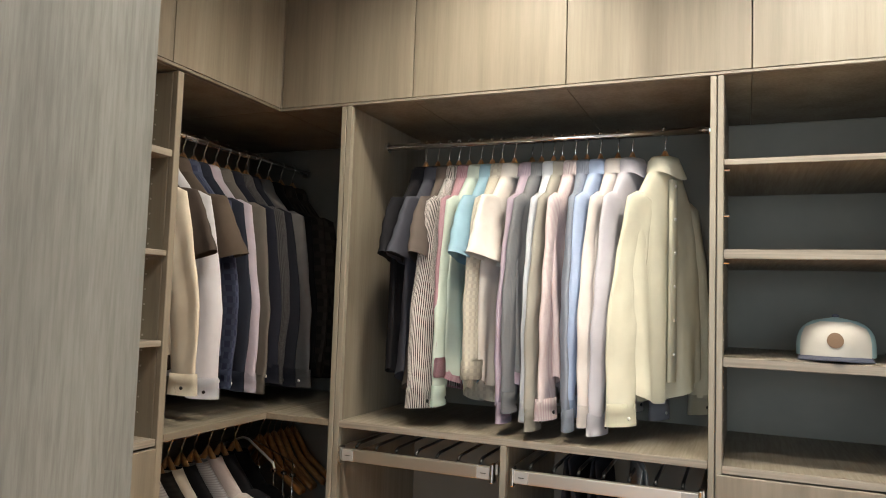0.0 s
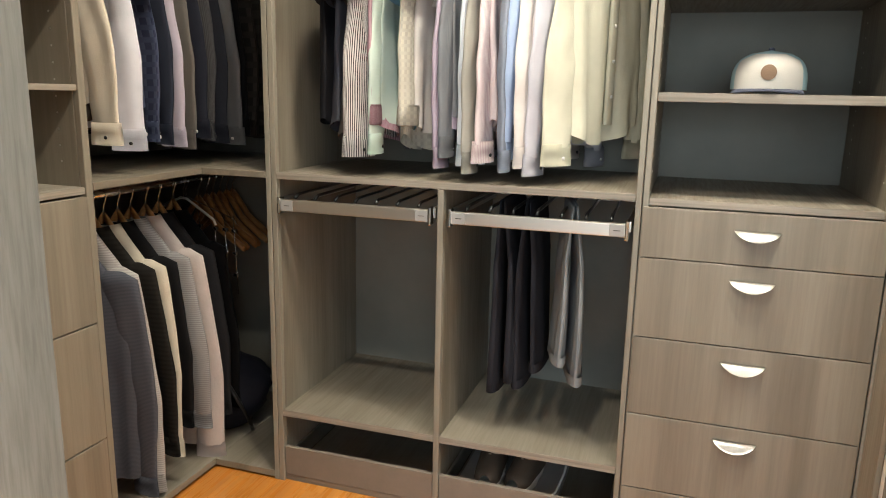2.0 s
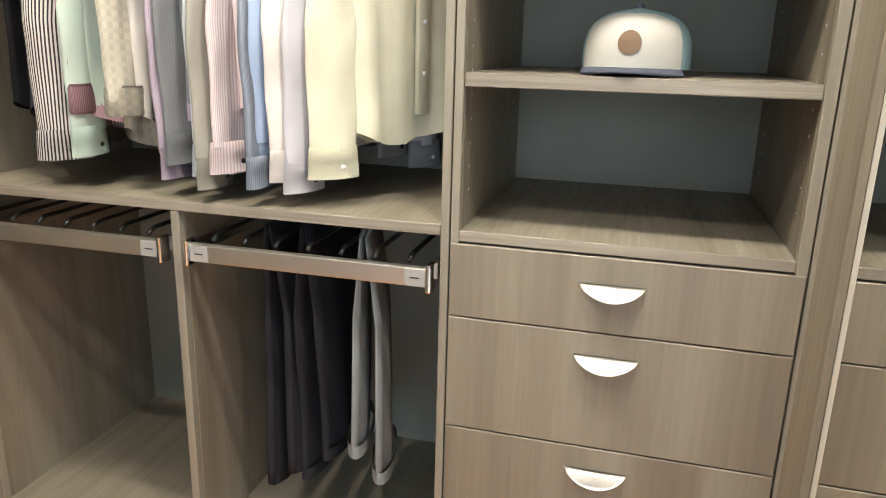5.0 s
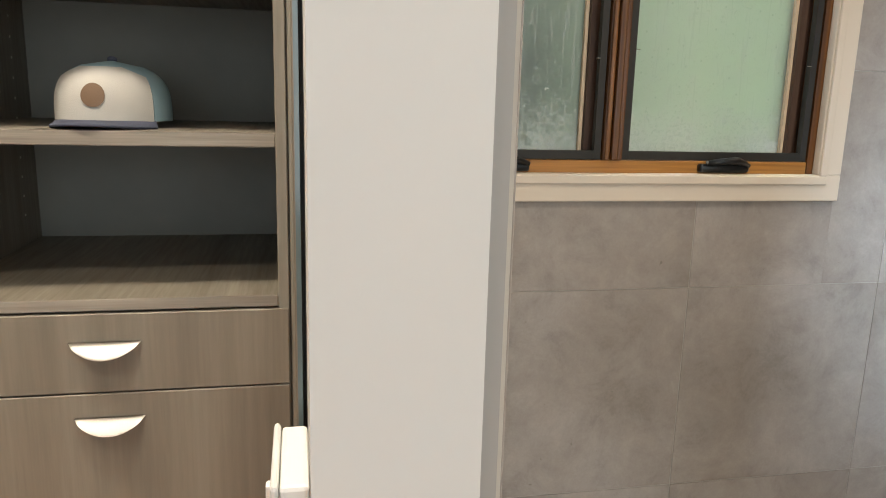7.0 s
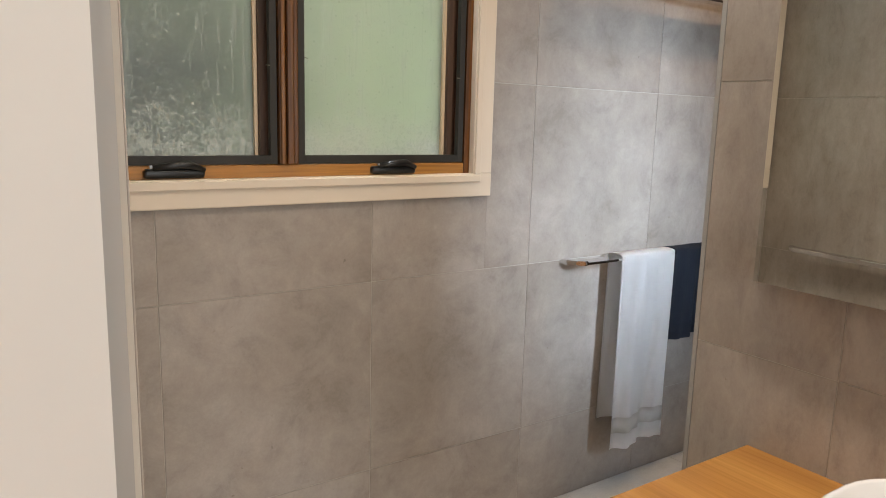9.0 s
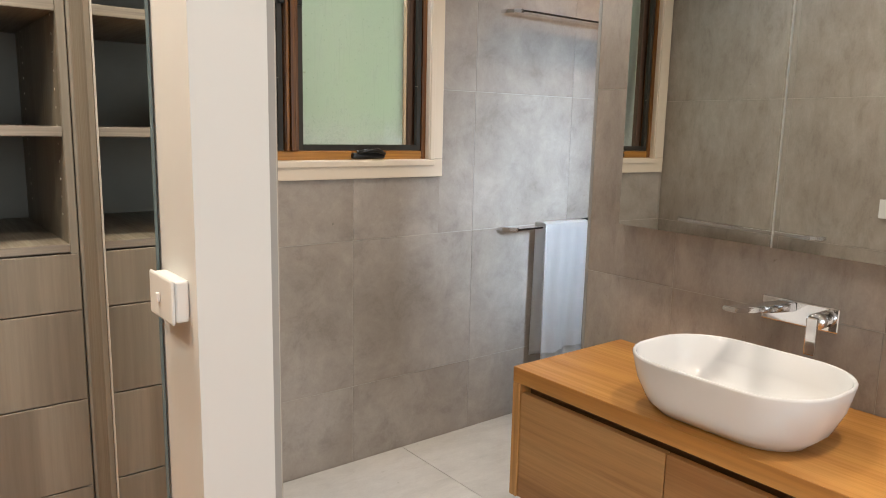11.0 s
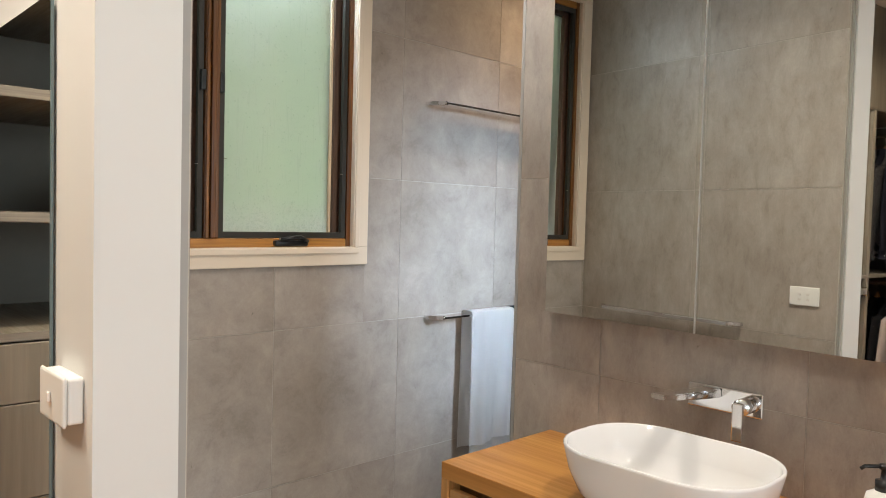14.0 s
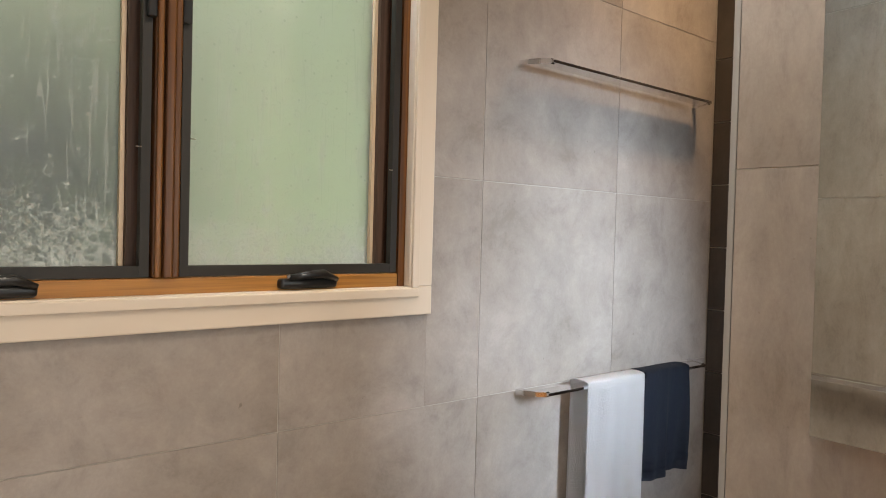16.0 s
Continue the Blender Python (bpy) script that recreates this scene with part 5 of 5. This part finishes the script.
def cap_point(a, v, grow=0.0):
    """A point of the crown: a round the head from the front, v up."""
    rx, ry, hgt = 0.103 + grow, 0.094 + grow, 0.100 + grow
    c = max(0.0, 1 - v ** 3.6) ** 0.46
    front = max(0.0, math.cos(a))
    lift = 1.0 + 0.02 * front
    x, y, z = rx * c * math.cos(a), ry * c * math.sin(a), 0.012 + hgt * lift * v
    return Vector((CX + x * math.cos(TURN) - y * math.sin(TURN), CY + x * math.sin(TURN) + y * math.cos(TURN), CZ + z))


def crown_bm(a0, a1, v0, v1, grow=0.0, n=14, k=12):
    bm = bmesh.new()
    rows = [[bm.verts.new(cap_point(a0 + (a1 - a0) * i / n, v0 + (v1 - v0) * j / k, grow)) for i in range(n + 1)] for j in range(k + 1)]
    for r0, r1 in zip(rows, rows[1:]):
        for i in range(n):
            bm.faces.new((r0[i], r0[i + 1], r1[i + 1], r1[i]))
    return bm


for i in range(6):
    a0 = radians(-30 + 60 * i - 30)
    part("crown_panel", crown_bm(a0, a0 + radians(59.6), 0.0, 0.999), BCAP, cap, "", True)
bm = bmesh.new()
fr = []
for j in range(13):
    v = 0.0 + 0.86 * j / 12
    wide = radians(58) * (1 if v < 0.72 else max(0.25, 1 - (v - 0.72) * 3.2))
    fr.append([bm.verts.new(cap_point(-wide + 2 * wide * i / 20, v, 0.0022)) for i in range(21)])
for r0, r1 in zip(fr, fr[1:]):
    for i in range(20):
        bm.faces.new((r0[i], r0[i + 1], r1[i + 1], r1[i]))
part("front_panel", bm, WCAP, cap, "white front panel", True)
bm = bmesh.new()
cen = bm.verts.new(cap_point(0, 0.40, 0.0050))
rim = [bm.verts.new(cap_point(0.20 * math.cos(q * math.pi / 14), 0.40 + 0.185 * math.sin(q * math.pi / 14), 0.0042)) for q in range(28)]
for q in range(28):
    bm.faces.new((cen, rim[q], rim[(q + 1) % 28]))
part("patch", bm, PATCH, cap, "round brown leather patch", True)
top = cap_point(0, 0.9999, 0.001)
part("button", lathe_bm(top.x, top.y, [(0.008, top.z - 0.002), (0.008, top.z + 0.003), (0.004, top.z + 0.006)], 14), NCAP, cap, "dark top button", True)
bm = bmesh.new()
upv, dnv = [], []
for j in range(7):
    for lst, dz in ((upv, 0.0), (dnv, -0.004)):
        row = []
        for i in range(21):
            a = radians(-62 + 124 * i / 20)
            reach = 1 + 0.62 * (j / 6) * math.cos(a * 1.25) ** 0.6
            x, y = 0.103 * math.cos(a) * reach, 0.093 * math.sin(a) * (1 + 0.08 * j / 6)
            z = 0.014 - 0.004 * j / 6 - 0.008 * (y / 0.09) ** 2 * j / 6 + dz
            row.append(bm.verts.new((CX + x * math.cos(TURN) - y * math.sin(TURN), CY + x * math.sin(TURN) + y * math.cos(TURN), CZ + max(z, 0.0005))))
        lst.append(row)
for lst in (upv, dnv):
    for r0, r1 in zip(lst, lst[1:]):
        for i in range(20):
            bm.faces.new((r0[i], r0[i + 1], r1[i + 1], r1[i]))
for i in range(20):
    bm.faces.new((upv[-1][i], upv[-1][i + 1], dnv[-1][i + 1], dnv[-1][i]))
part("brim", bm, NCAP, cap, "grey-blue flat brim", True)


# ---- sneakers in the shoe drawer ----
SOLE = mat("pale_rubber_sole", (0.66, 0.63, 0.58), 0.6)
SUEDE = cloth("grey_brown_suede", C(98, 86, 76))
LACE = cloth("pale_lace", C(186, 172, 146))


def sneaker(x, y, yaw):
    s = new("sneaker")
    s.matrix_basis = pose(x, y, 0.0765, 0, 0, yaw)
    tagged(s, "grey-brown sneaker with a pale sole in the shoe drawer", "shoe", "pair of sneakers")

    def sec(u):
        return 0.036 + 0.012 * math.sin(math.pi * min(1, u * 1.15)) - 0.018 * max(0, u - 0.9) * 10 * 0.5

    bm = bmesh.new()
    rows = []
    for zi, gr in ((0.0, 0.94), (0.004, 1.0), (0.022, 1.02), (0.026, 0.98)):
        ring = []
        for i in range(32):
            a = 2 * math.pi * i / 32
            yy = 0.135 * math.copysign(abs(math.sin(a)) ** 0.85, math.sin(a)) * gr
            ring.append(bm.verts.new(((0.044 + 0.006 * (yy < 0)) * math.cos(a) * gr, yy, zi)))
        rows.append(ring)
    for r0, r1 in zip(rows, rows[1:]):
        for i in range(32):
            bm.faces.new((r0[i], r0[(i + 1) % 32], r1[(i + 1) % 32], r1[i]))
    bm.faces.new(rows[0]), bm.faces.new(rows[-1])
    local_part("sole", bm, SOLE, s, "pale rubber sole")
    bm = bmesh.new()
    rows = []
    for j in range(13):
        u = j / 12
        y = -0.128 + 0.252 * u
        hgt = 0.034 + 0.052 * min(1, max(0, (u - 0.05) / 0.55)) ** 0.9
        w = 0.044 * (1 - (2 * u - 1) ** 6 * 0.55)
        rows.append([bm.verts.new((w * math.cos(math.pi * i / 12), y, 0.024 + hgt * math.sin(math.pi * i / 12) ** 0.8 * (0.25 if u > 0.62 and 3 < i < 9 else 1))) for i in range(13)])
    for r0, r1 in zip(rows, rows[1:]):
        for i in range(12):
            bm.faces.new((r0[i], r0[i + 1], r1[i + 1], r1[i]))
    local_part("upper", bm, SUEDE, s)
    for q in range(4):
        yy = -0.035 + 0.02 * q
        zz = 0.084 + 0.005 * q
        local_part("lace", tube_bm([(-0.024, yy, zz - 0.008), (0, yy - 0.004, zz + 0.004), (0.024, yy + 0.004, zz - 0.008)], 0.0028, 6), LACE, s)
    local_part("lace", tube_bm([(0, -0.03, 0.09), (0.025, -0.045, 0.096), (0.04, -0.02, 0.085), (0.012, -0.02, 0.098)], 0.0024, 6), LACE, s)
    return s


tray = holder("shoe_tray", (-0.35, 2.4, 0.0465), "grey shoe tray with a bent pale wire edge", "shoe tray")
part("base", box_bm(-0.50, 2.236, 0.0465, -0.17, 2.60, 0.076, 0.004, 2), GREYM, tray)
part("wire_edge", tube_bm([(-0.21, 2.236, 0.082), (-0.175, 2.30, 0.10), (-0.165, 2.40, 0.115), (-0.17, 2.58, 0.118)], 0.004, 8), PLAST, tray, "pale wire edge", True)
sneaker(-0.405, 2.385, 4)
sneaker(-0.290, 2.39, -8)


# ---- dark bag on the low shelf of the corner bay ----
bm = bmesh.new()
bmesh.ops.create_uvsphere(bm, u_segments=36, v_segments=24, radius=1.0)
for v in bm.verts:
    d = 1 + 0.16 * noise.noise(v.co * 2.1) + 0.07 * noise.noise(v.co * 5.3)
    v.co = Vector((-1.50 + 0.17 * v.co.x * d, 2.47 + 0.17 * v.co.y * d, 0.0365 + 0.14 * (1 + max(v.co.z, -0.93) / 0.93) * (0.9 + 0.2 * d - 0.1)))
bag = thing("holdall", bm, cloth("dark_nylon", C(44, 45, 54), "", (0, 0, 0), 0, 0.6), "dark navy soft holdall slumped on the low shelf", "bag", smooth=True)
part("strap", tube_bm([(-1.46, 2.36, 0.28), (-1.40, 2.32, 0.30), (-1.34, 2.33, 0.20), (-1.33, 2.38, 0.10), (-1.36, 2.44, 0.045)], 0.008, 8), BLACK, bag, "black webbing strap", True)
# ---- downlights ----
GLOW = bpy.data.materials.new("downlight_glow")
GLOW.use_nodes = True
gb = GLOW.node_tree.nodes["Principled BSDF"]
gb.inputs["Emission Color"].default_value = (1.0, 0.86, 0.68, 1)
gb.inputs["Emission Strength"].default_value = 6.0
for lx, ly, lp in DOWNLIGHTS:
    dl = holder("downlight", (lx, ly, CEIL), "white recessed ceiling downlight", "downlight", "ceiling downlights")
    bm = lathe_bm(lx, ly, [(0.050, CEIL - 0.001), (0.052, CEIL - 0.006), (0.040, CEIL - 0.008), (0.038, CEIL - 0.002)], 24)
    part("ring", bm, PLAST, dl, "", True)
    part("lens", lathe_bm(lx, ly, [(0.036, CEIL - 0.001), (0.036, CEIL - 0.003)], 24), GLOW, dl)

# ---- tiles ----


def cut(rect, hole):
    """The pieces of a rectangle left outside a hole."""
    (a, b, c, d), (e, f, g, h) = rect, hole
    if e >= c or g <= a or f >= d or h <= b:
        return [rect]
    out = []
    if a < e:
        out.append((a, b, e, d))
    if c > g:
        out.append((g, b, c, d))
    if b < f:
        out.append((max(a, e), b, min(c, g), f))
    if d > h:
        out.append((max(a, e), h, min(c, g), d))
    return out


def grid_tiles(us, vs, gap, hole=None):
    for u0, u1 in zip(us, us[1:]):
        for v0, v1 in zip(vs, vs[1:]):
            r = (u0 + gap / 2, v0 + gap / 2, u1 - gap / 2, v1 - gap / 2)
            for q in (cut(r, hole) if hole else [r]):
                if q[2] - q[0] > 0.01 and q[3] - q[1] > 0.01:
                    yield q


def lay(owner, name, kind, face, quads, material, thick):
    """Tiles as parts of a wall or floor: kind x, y or z is the axis that they face along."""
    for a, b, c, d in quads:
        if kind == "y":
            bm = box_bm(a, face, b, c, face + thick, d, 0.0005, 1)
        elif kind == "x":
            bm = box_bm(min(face, face + thick), a, b, max(face, face + thick), c, d, 0.0005, 1)
        else:
            bm = box_bm(a, b, face - thick, c, d, face, 0.0005, 1)
        part(name, bm, material, owner)


OB = bpy.data.objects
ZJ = [-0.01, 0.318, 0.907, 1.498, 2.095, CEIL]
HOLE = (WX0 - TW + 0.004, WZ0 - TW + 0.004, WX1 + TW - 0.004, WZ1 + TW - 0.004)
lay(OB["wall_window_below"], "tile", "y", YW, grid_tiles([PXT, 1.075, 1.672, 2.272, 2.872, 3.462], ZJ, 0.002, HOLE), TILE, 0.0018)
ZV = [-0.01, 0.29, 0.885, 1.475, 2.07, CEIL]
lay(OB["wall_vanity"], "tile", "x", VX, grid_tiles([-2.6, -1.98, -1.38, -0.78, -0.18, 0.41, 1.005, 1.59, NIB - 0.012], ZV, 0.0015), TILE, 0.0018)
lay(OB["partition_lining"], "tile", "x", PXT, grid_tiles([PY + 0.016, 2.09, YW - 0.0005], ZJ, 0.002), TILE, -0.0018)
lay(OB["wall_shower_east"], "tile", "x", 3.462, grid_tiles([0.72, 1.32, 1.92, 2.52, YW - 0.001], [-0.01] + [0.15 + 0.235 * k for k in range(11)] + [CEIL], 0.004), DTILE, 0.0078)
slab("nib_trim", VX + 0.0, NIB - 0.011, 0, VX + 0.115, NIB, CEIL, TRIMG, "slim metal edge on the end of the vanity wall")
lay(OB["bathroom_floor"], "tile", "z", 0.0, grid_tiles([0.71, 1.31, 1.91, 2.51, 3.11, 3.46], [-0.9, -0.3, 0.3, 0.9, 1.5, 2.1, YW - 0.002], 0.003), FTILE, 0.0038)
# floor strips in the closet
k = 0
x = -1.36
while x < 0.69:
    y = -1.2 - 0.37 * (k % 3)
    while y < 2.3:
        y1 = min(y + 1.25, 2.36)
        if y1 > y + 0.05:
            part("floorboard", box_bm(x + 0.0002, y + 0.0002, 0.0005, min(x + 0.0852, 0.699), y1 - 0.0002, 0.0045, 0.0003, 1), FLOORW, OB["floor"])
        y += 1.25
    x += 0.0855
    k += 1
